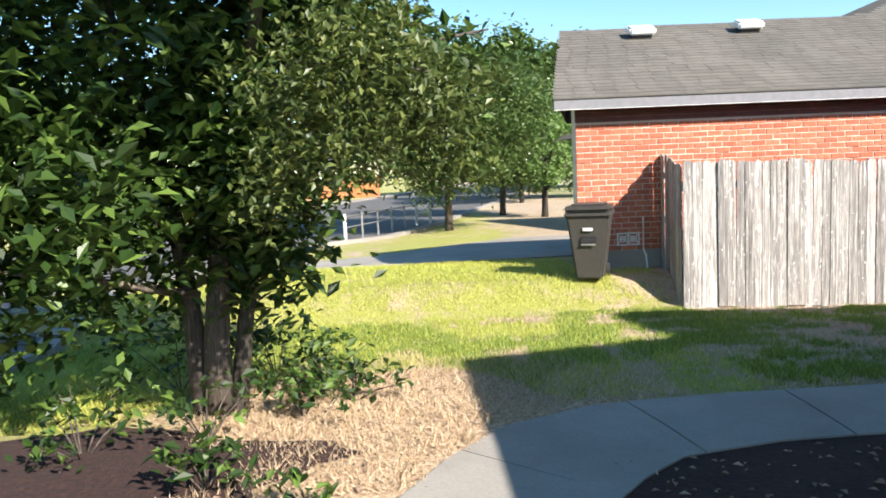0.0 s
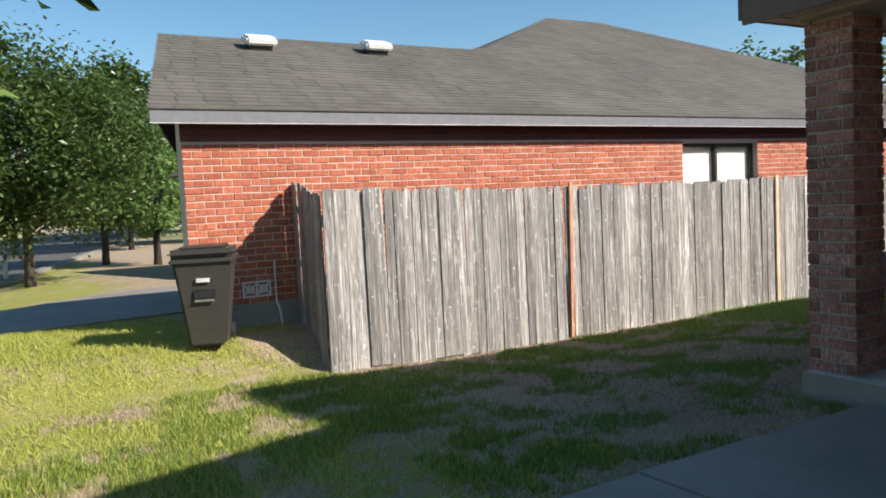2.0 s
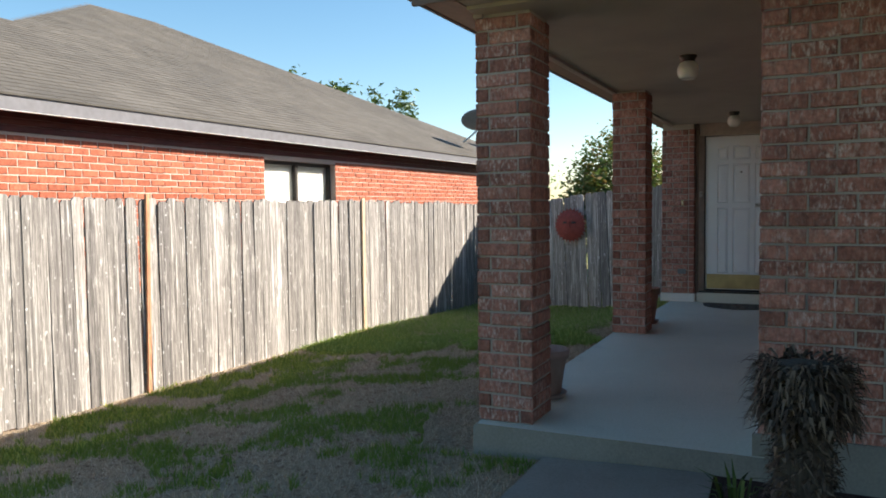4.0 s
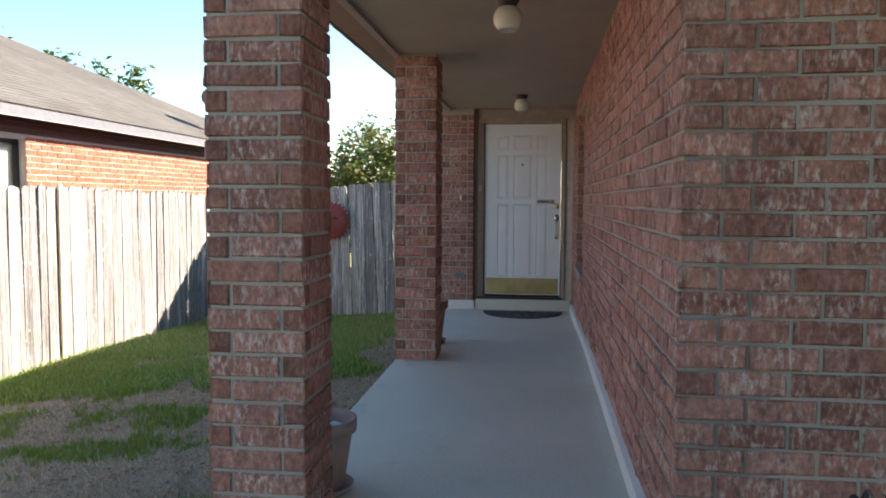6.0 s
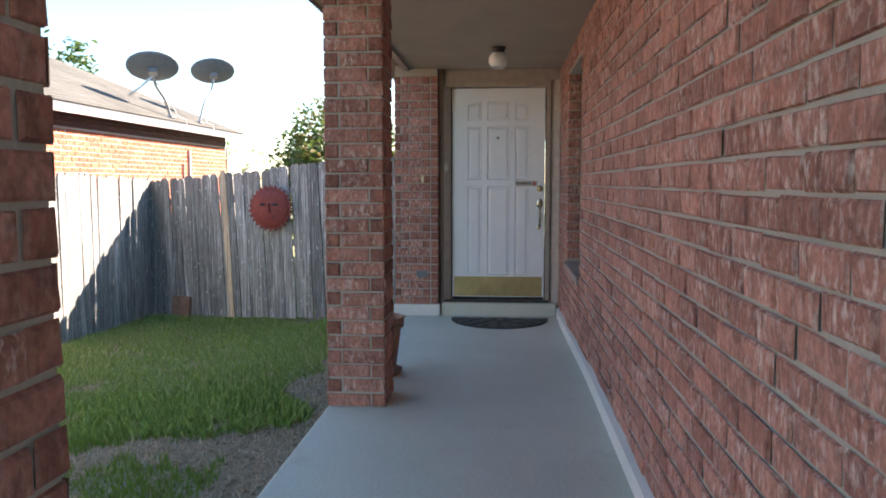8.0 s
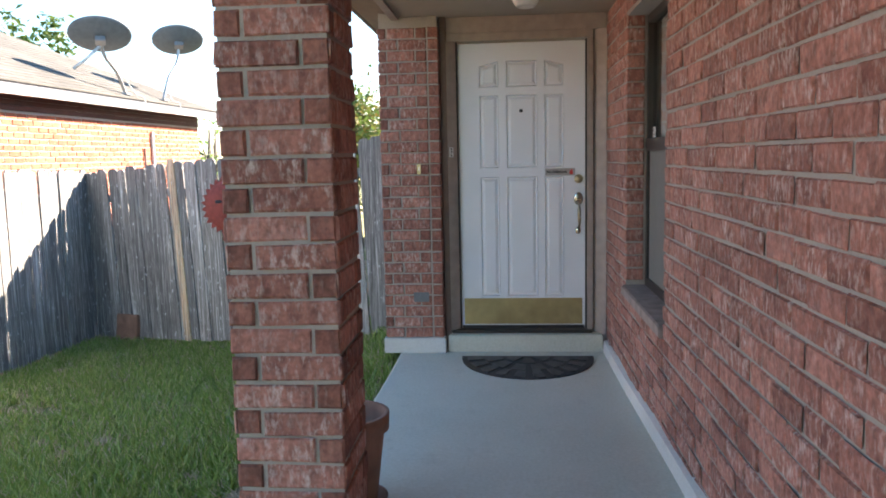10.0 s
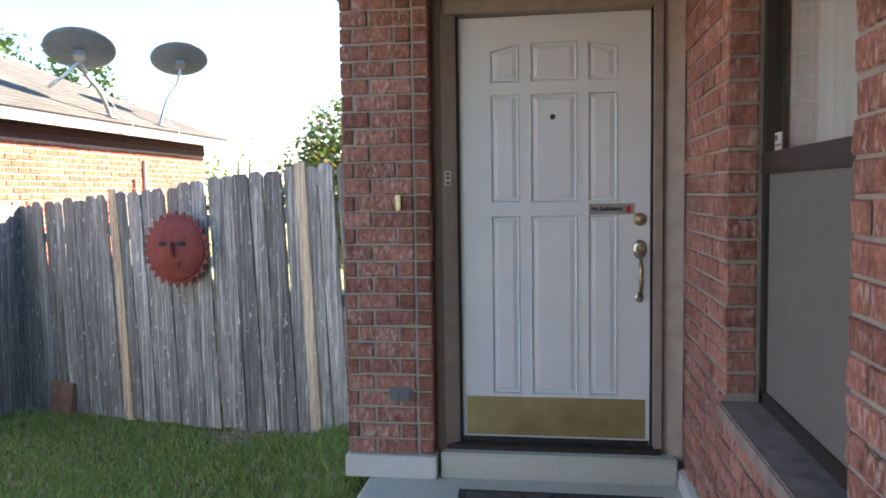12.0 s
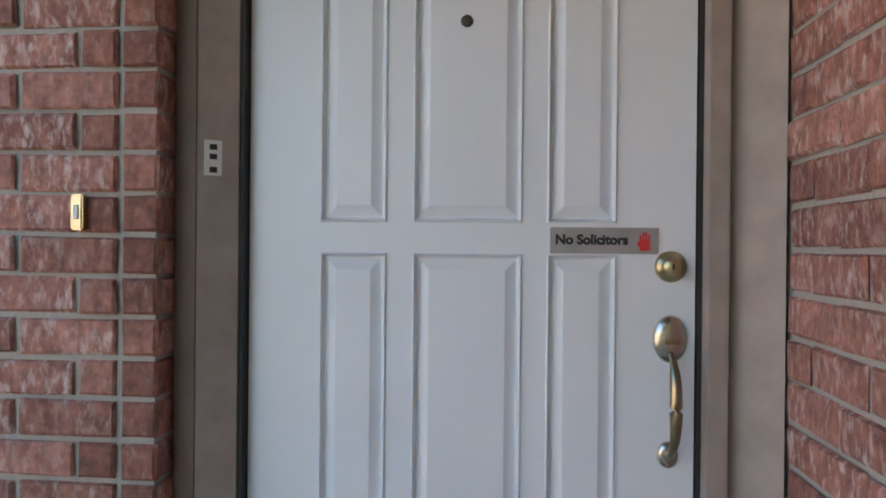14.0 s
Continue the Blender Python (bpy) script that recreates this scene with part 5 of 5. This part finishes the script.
# ---- trees and plants ----
def leaf_quads(rnd, centre, spread, count, size, v, f, droop=0.0, fold=0.25):
    """Folded leaves in a loose clump."""
    for _ in range(count):
        p = Vector((rnd.gauss(0, spread), rnd.gauss(0, spread), rnd.gauss(0, spread * 0.8))) + centre
        s = size * rnd.uniform(0.6, 1.25)
        q = Euler((rnd.uniform(-1.0, 1.0) - droop, rnd.uniform(-0.8, 0.8), rnd.uniform(0, 6.28))).to_matrix()
        n = len(v)
        for x, y, z in ((0, -0.5, 0), (0.27, 0.02, fold * 0.3), (0, 0.55, -0.08), (-0.27, 0.02, fold * 0.3)):
            v.append(p + q @ Vector((x * s, y * s, z * s)))
        f.append((n, n + 1, n + 2))
        f.append((n, n + 2, n + 3))


def tree(name, at, limbs, clumps, leaf_size, per_clump, material, label, category="tree", seed=1, spread=0.25, twigs=()):
    """limbs: lists of (points, radii); clumps: leaf centres; all relative to the base."""
    t = thing(name, label, category, "", at)
    bm = bmesh.new()
    if category == "plant":
        for pts, radii in limbs:
            part("stem", tube(pts, radii, 6), BARK, t, "", True)
        limbs = ()
    for pts, radii in limbs:
        tmp = tube(pts, radii, 9)
        me = bpy.data.meshes.new("tmp")
        tmp.to_mesh(me)
        tmp.free()
        bm.from_mesh(me)
        bpy.data.meshes.remove(me)
    for vtx in bm.verts:
        vtx.co += Vector((noise.noise(vtx.co * 6), noise.noise(vtx.co * 6 + Vector((9, 0, 0))), 0)) * 0.012
    if limbs:
        part("trunk", bm, BARK, t, "grey-brown bark", True)
    else:
        bm.free()
    rnd = random.Random(seed)
    v, f = [], []
    for c in clumps:
        leaf_quads(rnd, Vector(c), spread * rnd.uniform(0.7, 1.2), int(per_clump * rnd.uniform(0.6, 1.3)), leaf_size, v, f)
    cr = raw("crown", [tuple(p) for p in v], f, material, t)
    cr["kind"] = "stuff"
    if twigs:
        v, f = [], []
        for c in twigs:
            leaf_quads(rnd, Vector(c), spread * 0.55, int(per_clump * rnd.uniform(0.9, 1.6)), leaf_size * 0.42, v, f, 0.4)
        tw = raw("branch_leaves", [tuple(p) for p in v], f, SUNLEAF, t)
        tw["kind"] = "stuff"
        tw["label"] = "olive green leaves on an overhanging branch, coloured as if sunlit"
    return t


def crown_points(rnd, count, centre, radii, inner=0.55, gaps=2.2):
    """Points in the outer part of an uneven ellipsoid."""
    out = []
    while len(out) < count:
        d = Vector((rnd.gauss(0, 1), rnd.gauss(0, 1), rnd.gauss(0, 1))).normalized()
        lump = 1 + 0.30 * noise.noise(d * gaps + Vector(centre))
        r = rnd.uniform(inner, 1.0) ** 0.6 * lump
        out.append((centre[0] + d.x * radii[0] * r, centre[1] + d.y * radii[1] * r, centre[2] + d.z * radii[2] * r))
    return out


def street_tree(at, high, wide, seed, material=FARLEAF, clear=1.0, count=300, leaf=0.17, label="round leafy street tree on the verge", per=60):
    rnd = random.Random(seed)
    limbs = [([(0, 0, -0.2), (0.03, 0.02, clear), (0.0, 0.05, clear + high * 0.28), (0.05, 0, high * 0.75)], [0.17, 0.13, 0.10, 0.03])]
    for k in range(7):
        a = k * 2.4 + rnd.uniform(-0.3, 0.3)
        h = clear + 0.1 + k * high * 0.05
        limbs.append(([(0.02, 0.02, h), (math.cos(a) * wide * 0.22, math.sin(a) * wide * 0.22, h + high * 0.14), (math.cos(a) * wide * 0.4, math.sin(a) * wide * 0.4, h + high * 0.26)], [0.07, 0.045, 0.015]))
    cz = clear + (high - clear) * 0.5
    pts = crown_points(rnd, count, (0, 0, cz), (wide / 2, wide / 2, (high - clear) / 2), 0.35)
    return tree("street_tree", at, limbs, pts, leaf, per, material, label, "tree", seed, wide * 0.055)


street_tree((-0.35, 24.7, land(-0.35, 24.7)), 6.3, 6.6, 11, clear=1.35, count=460, leaf=0.17, per=90, label="round dark green street tree on the grass verge")
street_tree((2.3, 32.0, land(2.3, 32)), 6.8, 5.0, 12)
street_tree((4.7, 43.0, land(4.7, 43)), 7.5, 6.0, 13)
street_tree((3.7, 29.6, land(3.7, 29.6)), 4.6, 2.6, 14, BRIGHTLEAF, 0.9, 110, 0.17, "slender light green young tree on the verge")
street_tree((5.6, 50.0, -0.5), 8.5, 6.5, 51, leaf=0.26, label="leafy verge tree further along the street")
street_tree((9.5, 47.0, -0.5), 8.0, 6.5, 52, leaf=0.26, label="leafy verge tree further along the street")
street_tree((8.0, 62.0, -0.5), 13.0, 11.0, 15, count=330, leaf=0.5, label="tall dark tree far down the street")
street_tree((15.0, 70.0, -0.5), 12.0, 12.0, 16, count=330, leaf=0.5, label="tall dark tree far down the street")
street_tree((-14.0, 58.0, -0.5), 5.5, 6.0, 17, count=200, leaf=0.35, label="low dark tree across the street")
street_tree((-20.0, 44.0, -0.5), 8.0, 8.0, 18, count=240, leaf=0.35, label="leafy tree across the street")
street_tree((-24.0, 26.0, -0.5), 8.0, 8.0, 19, count=240, leaf=0.35, label="leafy tree across the street")
for i, (x, y, h, w) in enumerate(((36, 29, 9.9, 6), (38, 25.5, 8.4, 5))):
    street_tree((x, y, -0.5), h, w, 30 + i, count=190, leaf=0.36, label="tree behind the neighbouring house", per=22, material=FARLEAF if i < 2 else BRIGHTLEAF)
for i, (x, y, h, w) in enumerate(((27, 14.0, 3.2, 3.0), (31, 14.5, 4.0, 3.5), (38, 17, 4.6, 5))):
    street_tree((x, y, -0.4), h, w, 40 + i, BRIGHTLEAF, 0.4, 30, 0.2, "thin pale green tree beyond the yard", 8)

# shrub behind the end fence
rnd = random.Random(5)
pts = crown_points(rnd, 230, (0, 0.15, 2.2), (2.3, 2.2, 1.95), 0.3)
tree("photinia_tree", (26.6, 9.0, -0.4), [([(0, 0, 0), (0.1, 0, 1.2), (0.2, 0.2, 3.2)], [0.12, 0.1, 0.04]), ([(0, 0, 0.6), (-0.6, 0.4, 1.6), (-1.1, 0.8, 3.0)], [0.08, 0.06, 0.02]), ([(0, 0, 0.6), (0.7, -0.4, 1.8), (1.0, -0.8, 3.2)], [0.08, 0.06, 0.02])],
     pts, 0.2, 44, REDLEAF, "green tree with reddish tips beyond the fence", "tree", 6, 0.3)

# the near tree by the walk
rnd = random.Random(21)
limbs = [([(0, 0, -0.1), (0.02, 0.02, 0.5), (0.06, 0.1, 1.1), (0.25, 0.25, 1.9), (0.6, 0.35, 2.7), (0.9, 0.4, 3.6)], [0.10, 0.085, 0.075, 0.06, 0.045, 0.02]),
         ([(-0.10, 0.05, -0.1), (-0.14, 0.08, 0.6), (-0.25, 0.2, 1.3), (-0.5, 0.3, 2.2), (-0.8, 0.5, 3.3)], [0.085, 0.07, 0.06, 0.045, 0.02]),
         ([(0.10, 0.12, -0.1), (0.18, 0.2, 0.6), (0.3, 0.45, 1.4), (0.35, 0.9, 2.4), (0.4, 1.2, 3.4)], [0.07, 0.06, 0.05, 0.035, 0.015]),
         # limb that carries the added shading crown overhead
         ([(0.25, 0.25, 1.9), (0.6, -0.5, 3.0), (0.95, -1.5, 3.9), (1.1, -2.4, 4.4)], [0.05, 0.04, 0.03, 0.012]),
         ([(0.25, 0.25, 1.9), (0.7, -0.4, 2.25), (1.1, -1.0, 2.2), (1.5, -1.4, 2.05)], [0.035, 0.026, 0.016, 0.006]),
         ([(-0.2, 0.15, 1.2), (-0.8, -0.1, 1.7), (-1.3, -0.3, 2.3)], [0.04, 0.03, 0.012]),
         ([(0.2, 0.2, 1.8), (0.8, 0.3, 2.2), (1.5, 0.5, 2.5), (2.0, 0.6, 2.6)], [0.04, 0.03, 0.02, 0.008]),
         ([(-0.1, 0.1, 0.8), (-0.7, -0.3, 1.0), (-1.2, -0.5, 1.1)], [0.035, 0.022, 0.01])]
pts = crown_points(rnd, 480, (-0.85, 0.45, 2.75), (1.95, 1.6, 1.75), 0.2)
pts += crown_points(rnd, 105, (-1.35, 0.1, 1.25), (1.4, 1.1, 0.95), 0.1)
pts += crown_points(rnd, 60, (0.3, 0.15, 1.45), (0.55, 0.5, 0.85), 0.1)
# high crown out of view, added to keep sun off the lower leaves
pts += crown_points(rnd, 120, (0.95, -1.75, 4.15), (1.15, 1.35, 0.85), 0.1)
pts += crown_points(rnd, 60, (0.75, 0.7, 2.75), (1.0, 0.8, 0.75), 0.2)
pts += crown_points(rnd, 62, (-1.2, -0.9, 1.55), (1.2, 0.6, 0.9), 0.1)
over = crown_points(rnd, 125, (1.20, -1.2, 1.98), (0.60, 0.55, 0.55), 0.1)
over += [(0.75 + rnd.uniform(-0.12, 0.12), -1.15 + rnd.uniform(-0.2, 0.2), 1.35 + 0.045 * i) for i in range(14)]
pts += [(1.0 + 0.11 * i, 0.4 + 0.03 * i + rnd.uniform(-0.1, 0.1), 2.35 + rnd.uniform(-0.12, 0.2)) for i in range(10)]
pts += [(0.05 + 0.09 * i, 0.25 + rnd.uniform(-0.1, 0.1), 1.15 - 0.04 * i + rnd.uniform(-0.05, 0.1)) for i in range(6)]
tree("leafy_tree", (-2.85, 4.75, -0.03), limbs, pts, 0.13, 40, LEAF, "many-stemmed leafy tree with broad green leaves by the walk", "tree", 22, 0.17, over)


# low seedlings and weeds round its foot
def weed(x, y, h, count, leaf, seed, label, material=LEAF):
    rnd = random.Random(seed)
    pts = [(rnd.gauss(0, h * 0.45), rnd.gauss(0, h * 0.45), h * rnd.uniform(0.35, 1.0)) for _ in range(count)]
    stems = [([(0, 0, -0.02), (px * 0.5, py * 0.5, pz * 0.6), (px, py, pz)], [0.006, 0.005, 0.003]) for px, py, pz in pts[:7]]
    tree("seedling", (x, y, land(x, y)), stems, pts, leaf, 9, material, label, "plant", seed, h * 0.16)


for i, (x, y, h, n) in enumerate(((-2.55, 3.35, 0.30, 14), (-2.25, 4.6, 0.32, 26), (-1.95, 4.95, 0.28, 22), (-2.2, 5.35, 0.36, 24), (-2.75, 4.1, 0.34, 12), (-3.4, 3.9, 0.42, 20), (-2.0, 3.05, 0.18, 5), (-3.3, 5.4, 0.5, 30), (-2.6, 5.6, 0.45, 30))):
    weed(x, y, h, n, 0.085, 60 + i, "small leafy seedling at the tree's foot")


# shaggy plant at the garage corner
def shaggy_plant(x, y):
    rnd = random.Random(77)
    p = thing("shaggy_plant", "dark shaggy stump wrapped in dead strap leaves", "plant", "", (x, y, 0.0))
    part("stem", lathe([(0, 0.0), (0.09, 0.0), (0.098, 0.3), (0.090, 0.60), (0.13, 0.72), (0.10, 0.80), (0, 0.82)], 18), BARK, p, "dark fibrous stem", True)
    for name, z0, z1, count, r0, long in (("lower_leaves", 0.05, 0.62, 1300, 0.088, 0.045), ("crown_leaves", 0.60, 0.82, 1500, 0.105, 0.085)):
        v, f = [], []
        for _ in range(count):
            a, z = rnd.uniform(0, 6.283), rnd.uniform(z0, z1)
            d = Vector((math.cos(a), math.sin(a), 0))
            t = Vector((-d.y, d.x, 0))
            length = long * rnd.uniform(0.6, 1.3)
            w = 0.0032 * rnd.uniform(0.6, 1.7)
            base = d * r0 + Vector((0, 0, z))
            mid = base + d * length * rnd.uniform(0.4, 0.8) + t * rnd.uniform(-0.035, 0.035) + Vector((0, 0, rnd.uniform(-0.035, 0.03)))
            tip = mid + d * length * rnd.uniform(0.1, 0.4) + t * rnd.uniform(-0.02, 0.02) + Vector((0, 0, length * rnd.uniform(-0.75, 0.1)))
            n = len(v)
            v += [base - t * w, base + t * w, mid + t * w * 1.4, mid - t * w * 1.4, tip]
            f += [(n, n + 1, n + 2, n + 3), (n + 3, n + 2, n + 4)]
        ob = raw(name, [tuple(q) for q in v], f, DEADSTRAP, p)
        ob["kind"] = "stuff"


shaggy_plant(2.62, 3.26)


def strap_tuft(x, y, seed):
    rnd = random.Random(seed)
    v, f = [], []
    for _ in range(34):
        a = rnd.uniform(0, 6.283)
        d, h = Vector((math.cos(a), math.sin(a), 0)), rnd.uniform(0.14, 0.30)
        t = Vector((-d.y, d.x, 0)) * 0.007
        base, mid = d * 0.02, d * rnd.uniform(0.05, 0.10) + Vector((0, 0, h * 0.8))
        tip = mid + d * rnd.uniform(0.05, 0.12) + Vector((0, 0, h * rnd.uniform(-0.2, 0.25)))
        n = len(v)
        v += [base - t, base + t, mid + t, mid - t, tip]
        f += [(n, n + 1, n + 2, n + 3), (n + 3, n + 2, n + 4)]
    ob = raw("lily_tuft", [tuple(q) for q in v], f, LEAF)
    ob.matrix_basis = pose(x, y, 0.01)
    tagged(ob, "small tuft of green strap leaves beside the walk", "plant")


strap_tuft(2.95, 3.50, 3)

# ---- grass blades and litter ----
def scatter(name, count, box_, reject, size, material, label, category, seed, flat=False, wide=0.0035, bend=0.9):
    rnd = np.random.RandomState(seed)
    x0, x1, y0, y1 = box_
    v, f = [], []
    made = 0
    while made < count:
        x, y = rnd.uniform(x0, x1), rnd.uniform(y0, y1)
        made += 1
        if reject(x, y):
            continue
        z = land(x, y)
        a, s = rnd.uniform(0, 6.283), size * rnd.uniform(0.5, 1.4)
        lean, b = rnd.uniform(-bend, bend), rnd.uniform(0, 6.283)
        n = len(v)
        if flat:
            dx, dy = math.cos(a) * s, math.sin(a) * s
            v += [(x - dx, y - dy, z + 0.014), (x + dy * 0.5, y - dx * 0.5, z + 0.02 + s * 0.3), (x + dx, y + dy, z + 0.016), (x - dy * 0.5, y + dx * 0.5, z + 0.018 + s * 0.2)]
            f += [(n, n + 1, n + 2), (n, n + 2, n + 3)]
        else:
            w = wide * rnd.uniform(0.7, 1.4)
            dx, dy = math.cos(a) * w, math.sin(a) * w
            v += [(x - dx, y - dy, z), (x + dx, y + dy, z), (x + math.cos(b) * s * lean, y + math.sin(b) * s * lean, z + s)]
            f.append((n, n + 1, n + 2))
    return tagged(raw(name, v, f, material), label, category, "", "stuff")


def on_paving(x, y):
    if 3.6 < x < 10.7 and y < 5.0:
        return True
    if y < 4.57 and x > 0.2:
        return True
    if x <= 0.2:
        near = min(WALK_OUT, key=lambda q: abs(q[0] - x))
        return y < near[1] + 0.08
    return False


def bare(x, y):
    if on_paving(x, y):
        return True
    if y > 10.15 and x > 0.8 or y > FY - 0.05 and x > 1.75:
        return True
    if math.hypot(x + 1.9, y - 4.0) < 1.7 + 0.6 * noise.noise((x * 1.2, y * 1.2, 3)):
        return True
    if 3.6 < x < 9.0 and y < 5.35 + 0.35 * noise.noise((x * 1.3, y * 1.3, 11)):
        return True
    tuft = 0.5 * noise.noise((x * 0.9, y * 0.9, 7)) + 0.8 * noise.noise((x * 2.3, y * 2.3, 5)) + 0.5 * noise.noise((x * 9, y * 9, 6))
    if x > 6.8:
        return tuft < 0.08 - 0.55 * step01(6.8, 8.0, x) + 0.5 * step01(0.0, 0.35, 0.35 - abs(x - 12.25 + (6.8 - y) * 0.357))
    return tuft < -0.42 + 0.50 * step01(-0.4, 1.4, x) * (1 - 0.45 * step01(7.2, 8.0, y)) + 0.45 * step01(8.25, 8.7, y) * step01(1.6, 2.0, x)


def not_bare(x, y):
    if on_paving(x, y) or y > FY - 0.05 and x > 1.75:
        return True
    return not bare(x, y)


def off_straw(x, y):
    d = math.hypot(x + 1.35, (y - 4.5) * 0.9) + 0.7 * noise.noise((x * 1.5, y * 1.5, 9))
    return on_paving(x, y) or d > 1.65


scatter("grass", 125000, (1.0, 9.0, 4.55, 8.75), bare, 0.046, GRASS, "short lawn grass in green tufts with dry patches", "grass", 4, wide=0.0045)
scatter("dry_grass", 20000, (8.0, 12.95, 4.95, 8.75), on_paving, 0.055, DRYGRASS, "dry thatch among the green grass", "grass", 16, bend=1.8)
scatter("grass", 62000, (7.0, 12.95, 4.95, 8.75), bare, 0.060, LUSH, "thick green grass at the yard's end", "grass", 9, wide=0.0085, bend=1.3)
scatter("grass", 16000, (1.8, 8.5, 7.7, 8.72), bare, 0.045, SUNGRASS, "thin yellow-green grass along the fence, colour brightened for sun", "grass", 19, wide=0.005, bend=1.4)
def green_band(x, y):
    return bare(x, y) or noise.noise((x * 0.7, y * 0.7, 21)) * 0.9 + 0.25 * noise.noise((x * 4, y * 4, 23)) + abs(y - 6.6) * 0.28 > 0.35


scatter("grass", 105000, (-7.0, 1.9, 4.6, 12.2), bare, 0.048, SUNGRASS, "yellow-green lawn grass with sun brightness in its colour", "grass", 5, wide=0.0045, bend=1.3)
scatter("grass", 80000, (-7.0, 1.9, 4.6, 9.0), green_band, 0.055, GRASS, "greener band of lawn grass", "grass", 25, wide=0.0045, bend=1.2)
scatter("dry_grass", 110000, (-1.2, 9.5, 4.55, 8.75), not_bare, 0.036, DRYGRASS, "short dry brown grass in the worn lawn", "grass", 14, bend=1.6)
scatter("dry_grass", 22000, (-3.3, 0.6, 2.8, 6.6), off_straw, 0.055, STRAW, "long pale straw beside the walk", "grass", 15, wide=0.004, bend=2.0)
scatter("leaf_litter", 1500, (-4.2, 0.2, 2.4, 6.2), lambda x, y: on_paving(x, y) or math.hypot(x + 2.1, y - 3.9) > 1.9, 0.022, DRYLEAF, "dry fallen leaves on bare earth", "leaf litter", 6, True)
scatter("leaf_litter", 9000, (2.6, 9.2, 4.96, 7.6), not_bare, 0.016, DRYLEAF, "dry thatch and fallen leaves in the worn lawn", "leaf litter", 17, True)
scatter("leaf_litter", 700, (-0.6, 3.6, 0.8, 3.5), lambda x, y: math.hypot(x + 1.0, y - 1.2) < 0.9, 0.022, DRYLEAF, "dry fallen leaves in the planting bed", "leaf litter", 7, True)


# ---- brickwork of the long walls ----
def base_of(x):
    return slab_top(x) + 0.085


b = Bricks(entry_wall, BRICK, 300, prefer=lambda p: 8.6 < p.x < 10.4 and p.z > 0.2)
b.face((10.40, WALL_Y - 0.007, 0), (-1, 0, 0), 10.40 - GAR_X, 0.215 - COURSE * 2, 2.42, 180, holes=((10.40 - WIN[1], 10.40 - WIN[0], WIN[2] - 0.055, WIN[3]),))
# returns of the window opening
for r in range(int((WIN[3] - WIN[2]) / COURSE)):
    z = 0.215 - COURSE * 2 + (int((WIN[2] + 0.02) / COURSE) + r + 0.5) * COURSE
    if WIN[2] < z < WIN[3]:
        b.lay(Matrix.Translation((WIN[1] - 0.0005, WALL_Y - 0.055, z)) @ pose(0, 0, 0, 0, 0, 270), 0.10)
b.done()
b = Bricks(garage_wall, BRICK, 300, prefer=lambda p: p.y > 1.6)
b.face((GAR_X + 0.007, WALL_Y, 0), (0, -1, 0), 3.4, 0.215 - COURSE * 0, 2.42, 270, shift=0.42)
b.done()

nb = nwall_b
NC = 0.0765


def lay_neighbour():
    """The neighbour's sunlit wall, its corner column first."""
    nb.face((NX0, NY, 0), (1, 0, 0), NX1 - NX0, NB0, 2.13, 0, holes=((NW[0] - NX0, NW[1] - NX0, NW[2], NW[3]),), course=NC, high=0.064)
    nb.done()


lay_neighbour()
